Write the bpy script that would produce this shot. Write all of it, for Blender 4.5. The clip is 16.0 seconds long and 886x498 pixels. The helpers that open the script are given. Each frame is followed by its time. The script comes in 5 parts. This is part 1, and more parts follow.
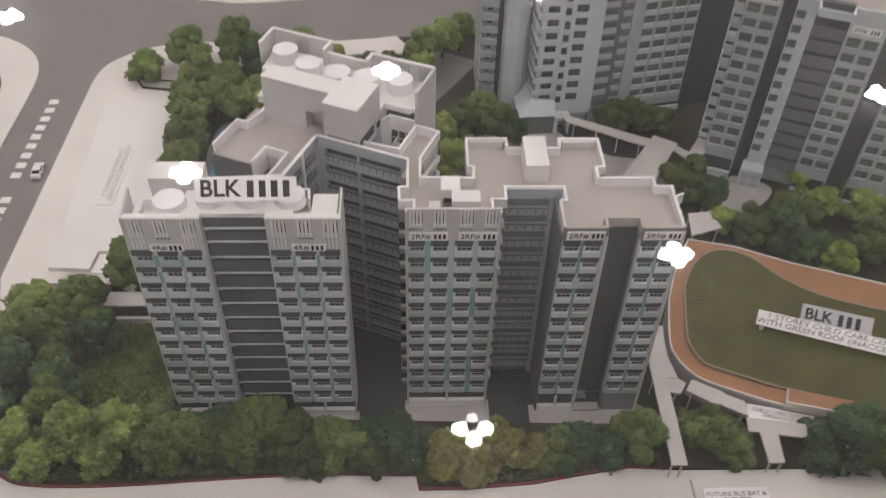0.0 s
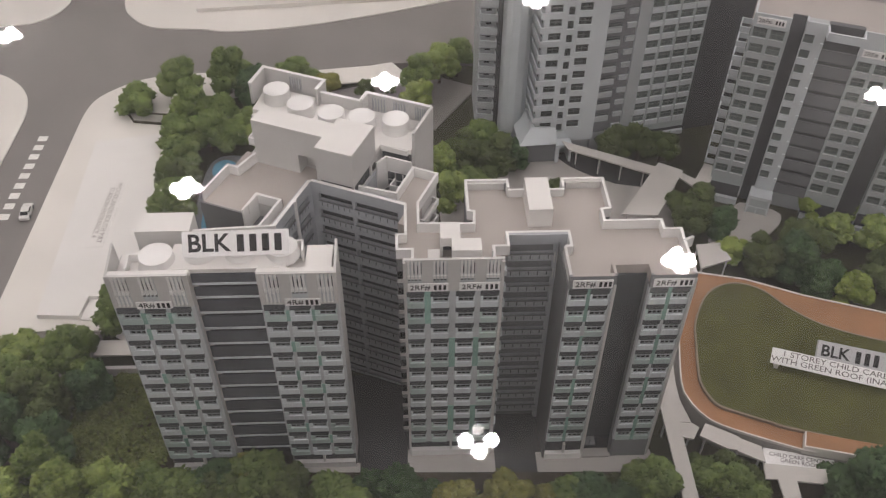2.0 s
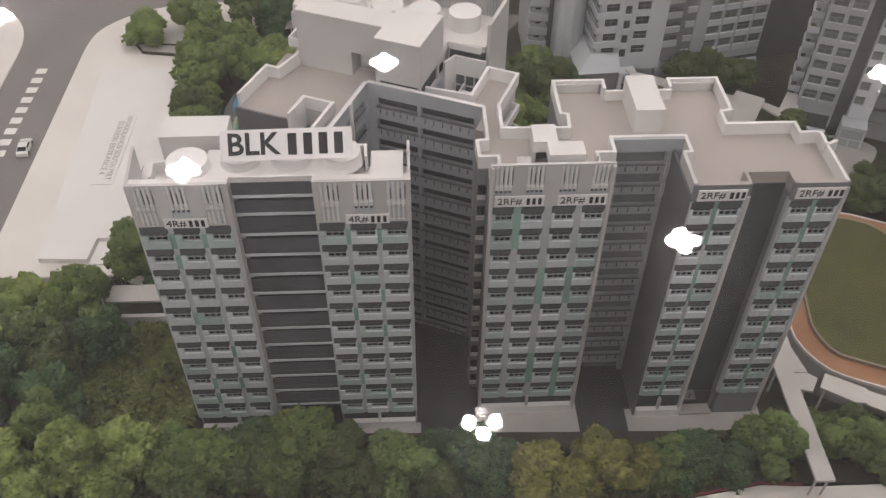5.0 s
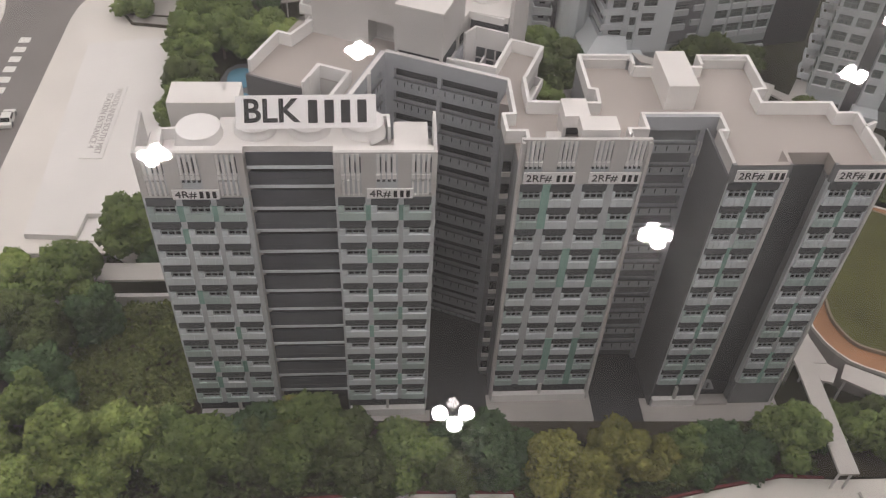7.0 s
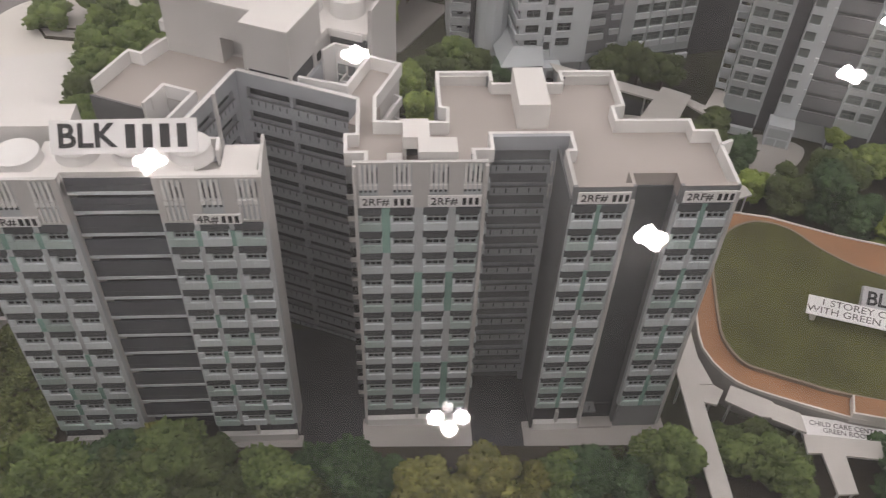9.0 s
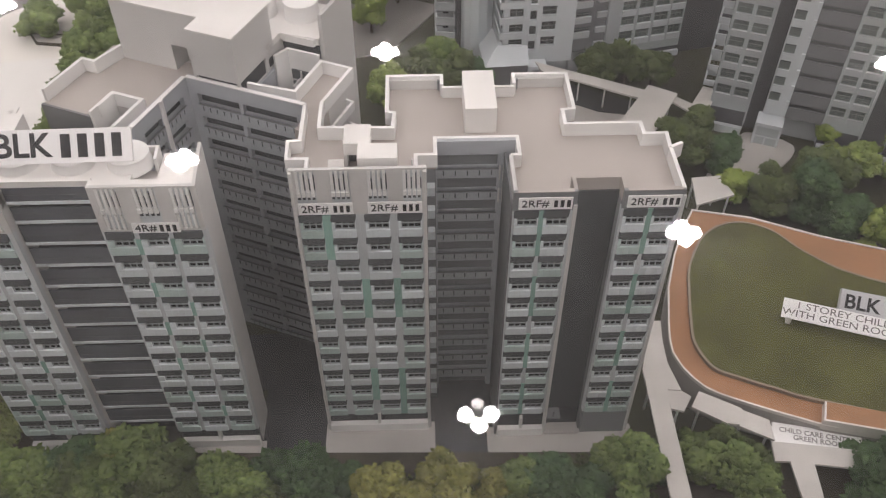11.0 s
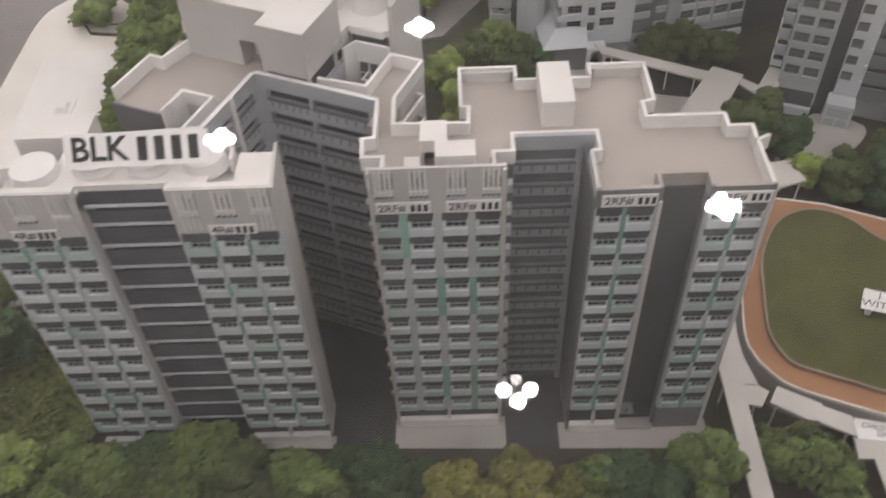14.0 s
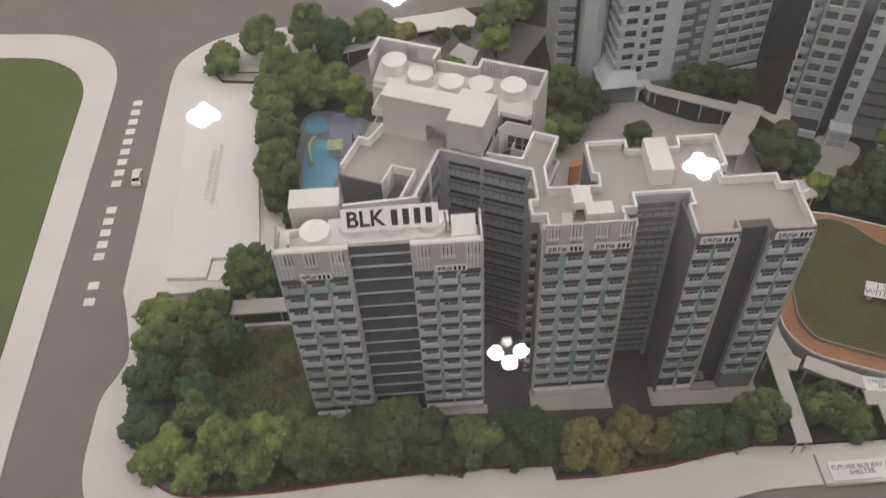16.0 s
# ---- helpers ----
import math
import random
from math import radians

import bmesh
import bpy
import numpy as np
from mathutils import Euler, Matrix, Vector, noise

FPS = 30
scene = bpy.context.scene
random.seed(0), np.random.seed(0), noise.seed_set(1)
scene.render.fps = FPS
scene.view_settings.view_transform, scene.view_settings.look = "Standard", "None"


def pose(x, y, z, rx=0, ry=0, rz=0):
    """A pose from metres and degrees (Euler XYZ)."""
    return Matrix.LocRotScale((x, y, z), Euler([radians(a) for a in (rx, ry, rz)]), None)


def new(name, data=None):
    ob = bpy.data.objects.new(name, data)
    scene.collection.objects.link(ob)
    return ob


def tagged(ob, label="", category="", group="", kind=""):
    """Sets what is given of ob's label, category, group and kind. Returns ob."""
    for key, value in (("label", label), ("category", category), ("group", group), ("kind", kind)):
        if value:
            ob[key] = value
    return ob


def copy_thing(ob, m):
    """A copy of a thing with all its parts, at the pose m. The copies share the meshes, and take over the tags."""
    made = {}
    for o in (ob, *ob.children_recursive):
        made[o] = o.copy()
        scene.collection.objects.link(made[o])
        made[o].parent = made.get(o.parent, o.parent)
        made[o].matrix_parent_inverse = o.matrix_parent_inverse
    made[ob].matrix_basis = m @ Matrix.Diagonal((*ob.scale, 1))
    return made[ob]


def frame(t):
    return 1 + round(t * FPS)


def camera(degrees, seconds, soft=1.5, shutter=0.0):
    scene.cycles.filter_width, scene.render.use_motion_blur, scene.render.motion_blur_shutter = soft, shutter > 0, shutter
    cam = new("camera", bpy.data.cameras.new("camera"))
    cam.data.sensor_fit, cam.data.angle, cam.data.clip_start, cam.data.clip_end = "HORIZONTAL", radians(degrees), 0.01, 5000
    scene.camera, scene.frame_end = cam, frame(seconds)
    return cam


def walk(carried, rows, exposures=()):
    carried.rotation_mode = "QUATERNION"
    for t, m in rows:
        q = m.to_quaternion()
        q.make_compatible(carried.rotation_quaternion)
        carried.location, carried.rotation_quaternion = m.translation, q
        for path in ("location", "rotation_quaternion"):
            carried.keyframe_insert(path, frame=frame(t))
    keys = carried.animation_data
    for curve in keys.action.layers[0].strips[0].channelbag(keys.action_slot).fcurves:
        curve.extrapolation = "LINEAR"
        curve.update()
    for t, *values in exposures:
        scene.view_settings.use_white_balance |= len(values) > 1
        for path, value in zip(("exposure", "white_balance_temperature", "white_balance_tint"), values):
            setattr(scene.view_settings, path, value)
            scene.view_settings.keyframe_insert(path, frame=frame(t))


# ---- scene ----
# The camera and its walk: seconds, place in metres, yaw, pitch and roll in degrees.
cam = camera(53.81, 16.0, 1.1, 0.5)
ROWS = [
    (0.0, 0.0073, 0.0069, 0.5452, -2.468, -44.038, 1.624),
    (0.5, -0.0026, 0.0455, 0.4835, -2.317, -45.064, 1.144),
    (1.0, -0.0197, 0.0567, 0.4614, -2.292, -45.769, 1.145),
    (1.5, -0.0087, 0.0585, 0.4979, -2.394, -45.626, 1.004),
    (2.0, 0.0095, 0.0416, 0.5470, -2.268, -43.511, 0.390),
    (2.5, 0.0133, 0.0453, 0.5373, -2.241, -43.410, 0.198),
    (3.0, 0.0103, 0.0513, 0.5271, -2.252, -43.432, 0.160),
    (3.5, 0.0131, 0.0537, 0.5321, -2.324, -43.414, 0.111),
    (4.0, 0.0067, 0.0523, 0.5255, -2.327, -43.344, 0.049),
    (4.5, -0.0161, 0.0726, 0.4741, -2.342, -43.931, 0.026),
    (7.0, -0.0602, 0.0965, 0.4347, -5.329, -44.969, 3.205),
    (7.5, -0.0573, 0.0944, 0.4364, -5.531, -45.040, 3.363),
    (8.0, -0.0354, 0.0954, 0.4354, -5.679, -44.838, 3.407),
    (8.5, -0.0096, 0.1009, 0.4368, -5.330, -44.809, 2.922),
    (9.0, 0.0159, 0.1088, 0.4357, -4.980, -44.815, 2.555),
    (11.5, 0.0583, 0.1144, 0.4373, -1.063, -45.227, -0.543),
    (12.0, 0.0571, 0.1166, 0.4415, -0.495, -45.345, -0.908),
    (12.5, 0.0549, 0.1214, 0.4419, 0.095, -45.421, -1.282),
    (13.0, 0.0540, 0.1311, 0.4443, 0.543, -45.510, -1.605),
    (13.5, 0.0551, 0.1434, 0.4516, 0.848, -45.471, -1.866),
    (14.0, 0.0386, 0.1272, 0.4383, 1.529, -46.687, -2.919),
    (14.5, -0.0044, 0.1049, 0.4734, 1.906, -48.010, -3.364),
    (15.0, -0.0275, 0.0515, 0.5221, 1.859, -48.895, -3.654),
    (15.5, -0.0597, 0.0216, 0.5705, 0.906, -49.167, -3.721),
    (16.0, -0.0664, 0.0399, 0.5998, -0.656, -49.163, -3.354),
]
EXPOSURES = ((0.0, 0.0), (2.0, -0.02), (3.5, 0.04), (4.5, 0.05), (7.0, 0.08), (7.5, 0.0), (8.0, 0.02), (9.0, 0.11), (11.5, 0.27), (12.5, 0.28), (13.5, 0.12), (14.0, 0.14), (14.5, 0.03), (15.5, -0.02), (16.0, -0.06))
walk(cam, [(t, pose(x, y, z, 90 + pitch, 0, yaw) @ pose(0, 0, 0, 0, 0, roll)) for t, x, y, z, yaw, pitch, roll in ROWS], EXPOSURES)

# ---- units and small helpers: all sizes below are in centimetres of the scale model ----
CM = 0.01


class Geo:
    """Collects boxes, prisms and cylinders in centimetres; m lays them into the thing's space."""

    def __init__(self, m=None):
        self.v, self.f, self.m = [], [], m or Matrix.Identity(4)

    def add(self, verts, faces):
        n = len(self.v)
        self.v += [tuple(self.m @ Vector(p)) for p in verts]
        self.f += [tuple(i + n for i in f) for f in faces]
        return self

    def box(self, x0, x1, y0, y1, z0, z1):
        v = [(x0, y0, z0), (x1, y0, z0), (x1, y1, z0), (x0, y1, z0), (x0, y0, z1), (x1, y0, z1), (x1, y1, z1), (x0, y1, z1)]
        return self.add(v, [(3, 2, 1, 0), (4, 5, 6, 7), (0, 1, 5, 4), (1, 2, 6, 5), (2, 3, 7, 6), (3, 0, 4, 7)])

    def prism(self, poly, z0, z1):
        n = len(poly)
        area = sum(poly[i][0] * poly[(i + 1) % n][1] - poly[(i + 1) % n][0] * poly[i][1] for i in range(n))
        poly = list(poly) if area > 0 else list(poly)[::-1]
        v = [(x, y, z0) for x, y in poly] + [(x, y, z1) for x, y in poly]
        f = [tuple(range(n))[::-1], tuple(range(n, 2 * n))] + [(i, (i + 1) % n, (i + 1) % n + n, i + n) for i in range(n)]
        return self.add(v, f)

    def wall(self, path, width, z0, z1, shut=False):
        """An upright wall of that width along a path of corners, mitred."""
        p = [Vector(q) for q in path]
        n = len(p)
        left, right = [], []
        for i in range(n):
            a = p[i] - p[i - 1] if (i or shut) else p[1] - p[0]
            b = p[(i + 1) % n] - p[i] if (i < n - 1 or shut) else p[i] - p[i - 1]
            na, nb = Vector((-a.y, a.x)).normalized(), Vector((-b.y, b.x)).normalized()
            mid = (na + nb)
            mid = mid / max(mid.length_squared, 0.3) * 2 if mid.length > 1e-6 else na
            left.append(p[i] + mid * width / 2)
            right.append(p[i] - mid * width / 2)
        for i in range(n if shut else n - 1):
            j = (i + 1) % n
            self.prism([tuple(left[i]), tuple(right[i]), tuple(right[j]), tuple(left[j])], z0, z1)
        return self

    def cyl(self, x, y, r0, z0, z1, n=28, r1=None, bevel=0.0):
        r1 = r0 if r1 is None else r1
        rings = [(r0, z0), (r1, z1 - bevel), (r1 - bevel, z1)] if bevel else [(r0, z0), (r1, z1)]
        v = [(x + r * math.cos(2 * math.pi * i / n), y + r * math.sin(2 * math.pi * i / n), z) for r, z in rings for i in range(n)]
        f = [tuple(range(n))[::-1], tuple(range(len(v) - n, len(v)))]
        for k in range(len(rings) - 1):
            f += [(k * n + i, k * n + (i + 1) % n, (k + 1) * n + (i + 1) % n, (k + 1) * n + i) for i in range(n)]
        return self.add(v, f)

    def mesh(self, name, material):
        me = bpy.data.meshes.new(name)
        me.from_pydata([(x * CM, y * CM, z * CM) for x, y, z in self.v], [], self.f)
        me.materials.append(material)
        me.update()
        return me


def part(name, geo, material, parent, label="", at=None):
    me = geo if isinstance(geo, bpy.types.Mesh) else geo.mesh(name, material)
    ob = new(name, me)
    if parent:
        ob.parent = parent
    if at:
        ob.location = [c * CM for c in at]
    return tagged(ob, label)


def thing(name, label, category, group="", kind="", at=(0, 0, 0), rz=0.0):
    ob = new(name)
    ob.empty_display_size = 0.01
    ob.matrix_basis = pose(at[0] * CM, at[1] * CM, at[2] * CM, 0, 0, rz)
    return tagged(ob, label, category, group, kind)


def solid(name, geo, material, label, category, group="", kind="", m=None):
    ob = new(name, geo.mesh(name, material))
    if m:
        ob.matrix_basis = m
    return tagged(ob, label, category, group, kind)


def turned(x, y, degrees, z=0.0):
    return Matrix.Translation((x, y, z)) @ Matrix.Rotation(radians(degrees), 4, "Z")


# ---- light: a tall show hall, lit by clusters of four round ceiling lamps ----
LAMP_POWER = 184.0
world = bpy.data.worlds.new("hall_air")
world.use_nodes = True
world.node_tree.nodes["Background"].inputs[0].default_value = (0.9, 0.92, 1.0, 1)
world.node_tree.nodes["Background"].inputs[1].default_value = 0.02
scene.world = world


# ---- materials ----
def material(name, colour, rough=0.6, vary=0.08, grain=900.0, blot=60.0, bump=0.15, metal=0.0, other=None, spread=0.0, sheen=0.35):
    """A painted or cut surface: colour with blotches and grain, fine relief, and a little change from object to object."""
    m = bpy.data.materials.new(name)
    m.use_nodes = True
    n, l = m.node_tree.nodes, m.node_tree.links
    b = n["Principled BSDF"]
    b.inputs["Roughness"].default_value, b.inputs["Metallic"].default_value = rough, metal
    b.inputs["Specular IOR Level"].default_value = sheen
    co = n.new("ShaderNodeTexCoord")
    fine, wide = n.new("ShaderNodeTexNoise"), n.new("ShaderNodeTexNoise")
    fine.inputs["Scale"].default_value, wide.inputs["Scale"].default_value = grain, blot
    fine.inputs["Detail"].default_value, wide.inputs["Detail"].default_value = 3, 4
    l.new(co.outputs["Object"], fine.inputs["Vector"])
    l.new(co.outputs["Object"], wide.inputs["Vector"])
    mixed = n.new("ShaderNodeMath")
    mixed.operation = "MULTIPLY_ADD"
    mixed.inputs[1].default_value = 0.6
    l.new(wide.outputs["Fac"], mixed.inputs[0])
    half = n.new("ShaderNodeMath")
    half.operation = "MULTIPLY"
    half.inputs[1].default_value = 0.4
    l.new(fine.outputs["Fac"], half.inputs[0])
    l.new(half.outputs[0], mixed.inputs[2])
    ramp = n.new("ShaderNodeValToRGB")
    low = other or [c * (1 - 2.2 * vary) for c in colour]
    high = colour if other else [min(1.0, c * (1 + 1.4 * vary)) for c in colour]
    ramp.color_ramp.elements[0].position, ramp.color_ramp.elements[1].position = 0.32, 0.68
    ramp.color_ramp.elements[0].color, ramp.color_ramp.elements[1].color = (*low, 1), (*high, 1)
    l.new(mixed.outputs[0], ramp.inputs[0])
    out = ramp.outputs[0]
    if spread:
        info, hsv, scale = n.new("ShaderNodeObjectInfo"), n.new("ShaderNodeHueSaturation"), n.new("ShaderNodeMapRange")
        scale.inputs["To Min"].default_value, scale.inputs["To Max"].default_value = 1 - spread, 1 + spread
        l.new(info.outputs["Random"], scale.inputs["Value"])
        l.new(scale.outputs[0], hsv.inputs["Value"])
        l.new(out, hsv.inputs["Color"])
        out = hsv.outputs[0]
    l.new(out, b.inputs["Base Color"])
    if bump:
        bm = n.new("ShaderNodeBump")
        bm.inputs["Strength"].default_value, bm.inputs["Distance"].default_value = bump, 0.0004
        l.new(fine.outputs["Fac"], bm.inputs["Height"])
        l.new(bm.outputs[0], b.inputs["Normal"])
    return m


WHITE = material("white_styrene", (0.75, 0.74, 0.73), 0.55, 0.035, spread=0.02)
PALE = material("pale_grey_paint", (0.56, 0.55, 0.54), 0.6, 0.04)
FACADE = material("facade_light_grey", (0.51, 0.54, 0.56), 0.55, 0.06, spread=0.05)
LEDGE = material("ledge_off_white", (0.635, 0.685, 0.71), 0.45, 0.08, spread=0.09)
CORRIDOR = material("corridor_wall_grey", (0.40, 0.42, 0.447), 0.6, 0.06)
TOWERWHITE = material("tower_cool_white", (0.545, 0.585, 0.61), 0.55, 0.04)
TOWERMID = material("tower_pier_grey", (0.40, 0.44, 0.45), 0.6, 0.05)
TOWERGREY = material("tower_cool_grey", (0.40, 0.425, 0.44), 0.6, 0.05)
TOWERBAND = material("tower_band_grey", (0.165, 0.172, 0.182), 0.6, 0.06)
# shade of tower recesses, slots and linking wing, put into a dark grey
TOWERSHADE = material("tower_recess_shade", (0.085, 0.088, 0.095), 0.6, 0.1)
TOWERGLASS = material("tower_window_teal", (0.125, 0.148, 0.14), 0.4, 0.2, bump=0.0, spread=0.22, sheen=0.5)
TOWERPANE = material("tower_window_grey", (0.058, 0.062, 0.064), 0.4, 0.2, bump=0.0, spread=0.22, sheen=0.5)
TOWERFRAME = material("tower_window_bar", (0.21, 0.235, 0.23), 0.5, 0.06)
PANEL = material("gallery_panel_slate", (0.1, 0.107, 0.121), 0.5, 0.16, spread=0.1)
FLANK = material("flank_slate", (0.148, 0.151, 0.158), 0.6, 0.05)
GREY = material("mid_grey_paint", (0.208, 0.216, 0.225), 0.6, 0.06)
# dark grey parts, and the shade of openings and galleries put into colour
DARK = material("dark_grey_and_shade", (0.055, 0.058, 0.063), 0.55, 0.15)
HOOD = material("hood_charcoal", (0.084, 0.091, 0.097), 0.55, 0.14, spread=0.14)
GLASS = material("window_dark_film", (0.022, 0.024, 0.025), 0.25, 0.3, bump=0.0, spread=0.3, sheen=0.5)
FRAME = material("window_frame_grey", (0.31, 0.335, 0.345), 0.5, 0.06)
GREEN = material("sea_green_panel", (0.25, 0.41, 0.36), 0.5, 0.08, spread=0.15)
MINT = material("pale_mint_ledge", (0.45, 0.545, 0.53), 0.5, 0.1, spread=0.12)
ROOF = material("roof_beige_grey", (0.40, 0.365, 0.34), 0.75, 0.05, blot=35)
WALKROOF = material("walkway_roof_card", (0.52, 0.50, 0.475), 0.6, 0.05)
ROOFWHITE = material("white_roof", (0.73, 0.71, 0.69), 0.55, 0.03)
TANK = material("water_tank_white", (0.76, 0.75, 0.74), 0.45, 0.02)
ASPHALT = material("road_grey_card", (0.212, 0.197, 0.189), 0.75, 0.06, blot=25)
PAVE = material("pavement_white_card", (0.70, 0.67, 0.63), 0.6, 0.04, blot=22)
LAWN = material("lawn_flock", (0.112, 0.15, 0.045), 0.9, 0.1, grain=1500, blot=30, bump=0.6)
ROOFGRASS = material("roof_grass_flock", (0.105, 0.108, 0.034), 0.9, 0.3, grain=900, blot=45, bump=0.8, other=(0.055, 0.056, 0.02))
KERB = material("roof_kerb_beige", (0.27, 0.22, 0.17), 0.8, 0.1, blot=40)
TRACK = material("terracotta_track", (0.335, 0.174, 0.092), 0.75, 0.1, blot=40)
EARTH = material("planting_soil", (0.07, 0.06, 0.04), 0.95, 0.3, bump=0.8, other=(0.035, 0.032, 0.02))
SITE = material("site_dark_grass", (0.055, 0.06, 0.03), 0.95, 0.3, bump=0.8, blot=40, other=(0.03, 0.028, 0.02))
APRON = material("apron_grey_card", (0.42, 0.40, 0.38), 0.7, 0.06, blot=40)
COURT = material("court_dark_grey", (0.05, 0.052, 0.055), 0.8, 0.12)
REDLINE = material("red_brown_edging", (0.21, 0.05, 0.046), 0.8, 0.2)
BLUE = material("playground_blue", (0.15, 0.37, 0.52), 0.6, 0.1)
LILAC = material("playground_lilac", (0.28, 0.29, 0.38), 0.7, 0.1)
ORANGE = material("orange_paint", (0.5, 0.23, 0.11), 0.6, 0.1)
LIME = material("lime_paint", (0.44, 0.5, 0.3), 0.6, 0.1)
SIGN = material("sign_white_acrylic", (0.86, 0.85, 0.85), 0.4, 0.015)
SIGNGREY = material("sign_silver_grey", (0.52, 0.52, 0.54), 0.4, 0.02)
INK = material("black_lettering", (0.02, 0.02, 0.022), 0.5, 0.1, bump=0.0)
GREYINK = material("grey_lettering", (0.16, 0.15, 0.15), 0.5, 0.1, bump=0.0)
PALEINK = material("pale_grey_lettering", (0.38, 0.36, 0.35), 0.5, 0.1, bump=0.0)
ROADPAINT = material("road_paint_white", (0.78, 0.77, 0.74), 0.6, 0.05)
BARK = material("twig_brown", (0.09, 0.065, 0.045), 0.9, 0.2)
CARWHITE = material("car_white_paint", (0.78, 0.77, 0.75), 0.25, 0.01, bump=0.0, sheen=0.5)
HALLWALL = material("hall_wall_paint", (0.62, 0.61, 0.60), 0.8, 0.03, grain=60, blot=2)
HALLCEIL = material("hall_ceiling_paint", (0.56, 0.55, 0.55), 0.8, 0.05, grain=60, blot=2)
HALLFLOOR = material("hall_floor_stone", (0.30, 0.29, 0.28), 0.4, 0.08, grain=40, blot=3)
CABINET = material("cabinet_laminate", (0.08, 0.07, 0.062), 0.5, 0.03, grain=120, blot=8)
METAL = material("lamp_housing", (0.6, 0.6, 0.6), 0.35, 0.03, metal=0.8, bump=0.0)


def leaf(name, colour, dark):
    m = material(name, colour, 0.9, 0.2, grain=520, blot=110, bump=0.25, other=dark, spread=0.14, sheen=0.1)
    n, l = m.node_tree.nodes, m.node_tree.links
    # clump to clump variation
    geo, hsv, scale = n.new("ShaderNodeNewGeometry"), n.new("ShaderNodeHueSaturation"), n.new("ShaderNodeMapRange")
    b = n["Principled BSDF"]
    before = b.inputs["Base Color"].links[0].from_socket
    scale.inputs["To Min"].default_value, scale.inputs["To Max"].default_value = 0.76, 1.3
    l.new(geo.outputs["Random Per Island"], scale.inputs["Value"])
    l.new(scale.outputs[0], hsv.inputs["Value"])
    l.new(before, hsv.inputs["Color"])
    l.new(hsv.outputs[0], b.inputs["Base Color"])
    return m


LEAF_LIGHT = leaf("foliage_light_green", (0.305, 0.37, 0.108), (0.13, 0.185, 0.062))
LEAF_MID = leaf("foliage_mid_green", (0.205, 0.265, 0.082), (0.078, 0.118, 0.046))
LEAF_DARK = leaf("foliage_dark_green", (0.092, 0.148, 0.062), (0.037, 0.066, 0.037))
LEAF_OLIVE = leaf("foliage_olive", (0.33, 0.325, 0.09), (0.13, 0.135, 0.046))
LEAF_SHRUB = leaf("foliage_shrub", (0.17, 0.19, 0.068), (0.075, 0.095, 0.036))
TURF = leaf("roof_turf", (0.215, 0.2, 0.06), (0.1, 0.1, 0.032))
LEAF_DIM = leaf("foliage_dim_green", (0.125, 0.155, 0.058), (0.055, 0.075, 0.034))
LEAF_BRIGHT = leaf("foliage_bright_green", (0.29, 0.36, 0.09), (0.15, 0.2, 0.05))

lamp_glow = bpy.data.materials.new("lamp_glow")
lamp_glow.use_nodes = True
lamp_glow.node_tree.nodes.clear()
emit, sink = lamp_glow.node_tree.nodes.new("ShaderNodeEmission"), lamp_glow.node_tree.nodes.new("ShaderNodeOutputMaterial")
emit.inputs[0].default_value, emit.inputs[1].default_value = (1.0, 0.92, 0.91, 1), LAMP_POWER
lamp_glow.node_tree.links.new(emit.outputs[0], sink.inputs[0])

pane_glass = bpy.data.materials.new("case_pane_glass")
pane_glass.use_nodes = True
pane_glass.node_tree.nodes.clear()
gn, gl = pane_glass.node_tree.nodes, pane_glass.node_tree.links
clear, gloss, facing, power, scaled, mixs, sink = (gn.new(k) for k in ("ShaderNodeBsdfTransparent", "ShaderNodeBsdfGlossy", "ShaderNodeLayerWeight", "ShaderNodeMath", "ShaderNodeMath", "ShaderNodeMixShader", "ShaderNodeOutputMaterial"))
clear.inputs[0].default_value = (0.985, 0.99, 0.985, 1)
gloss.inputs["Roughness"].default_value = 0.012
# Schlick's gloss of plain glass: four per cent head on, all at grazing
facing.inputs["Blend"].default_value = 0.5
power.operation, power.inputs[1].default_value = "POWER", 5.0
scaled.operation, scaled.inputs[1].default_value, scaled.inputs[2].default_value = "MULTIPLY_ADD", 0.96, 0.04
gl.new(facing.outputs["Facing"], power.inputs[0])
gl.new(power.outputs[0], scaled.inputs[0])
gl.new(scaled.outputs[0], mixs.inputs[0])
# a thin uneven pale veil painted on the pane, imitating reflected haze over the blacks
veil, film, veil_noise, veil_amount = (gn.new(k) for k in ("ShaderNodeBsdfDiffuse", "ShaderNodeMixShader", "ShaderNodeTexNoise", "ShaderNodeMapRange"))
veil.inputs[0].default_value = (0.8, 0.8, 0.8, 1)
veil_noise.inputs["Scale"].default_value, veil_noise.inputs["Detail"].default_value = 5.0, 4.0
veil_amount.inputs["From Min"].default_value, veil_amount.inputs["From Max"].default_value = 0.3, 0.75
veil_amount.inputs["To Min"].default_value, veil_amount.inputs["To Max"].default_value = 0.005, 0.016
gl.new(veil_noise.outputs["Fac"], veil_amount.inputs["Value"])
gl.new(veil_amount.outputs[0], film.inputs[0])
gl.new(clear.outputs[0], film.inputs[1])
gl.new(veil.outputs[0], film.inputs[2])
gl.new(film.outputs[0], mixs.inputs[1])
gl.new(gloss.outputs[0], mixs.inputs[2])
gl.new(mixs.outputs[0], sink.inputs[0])

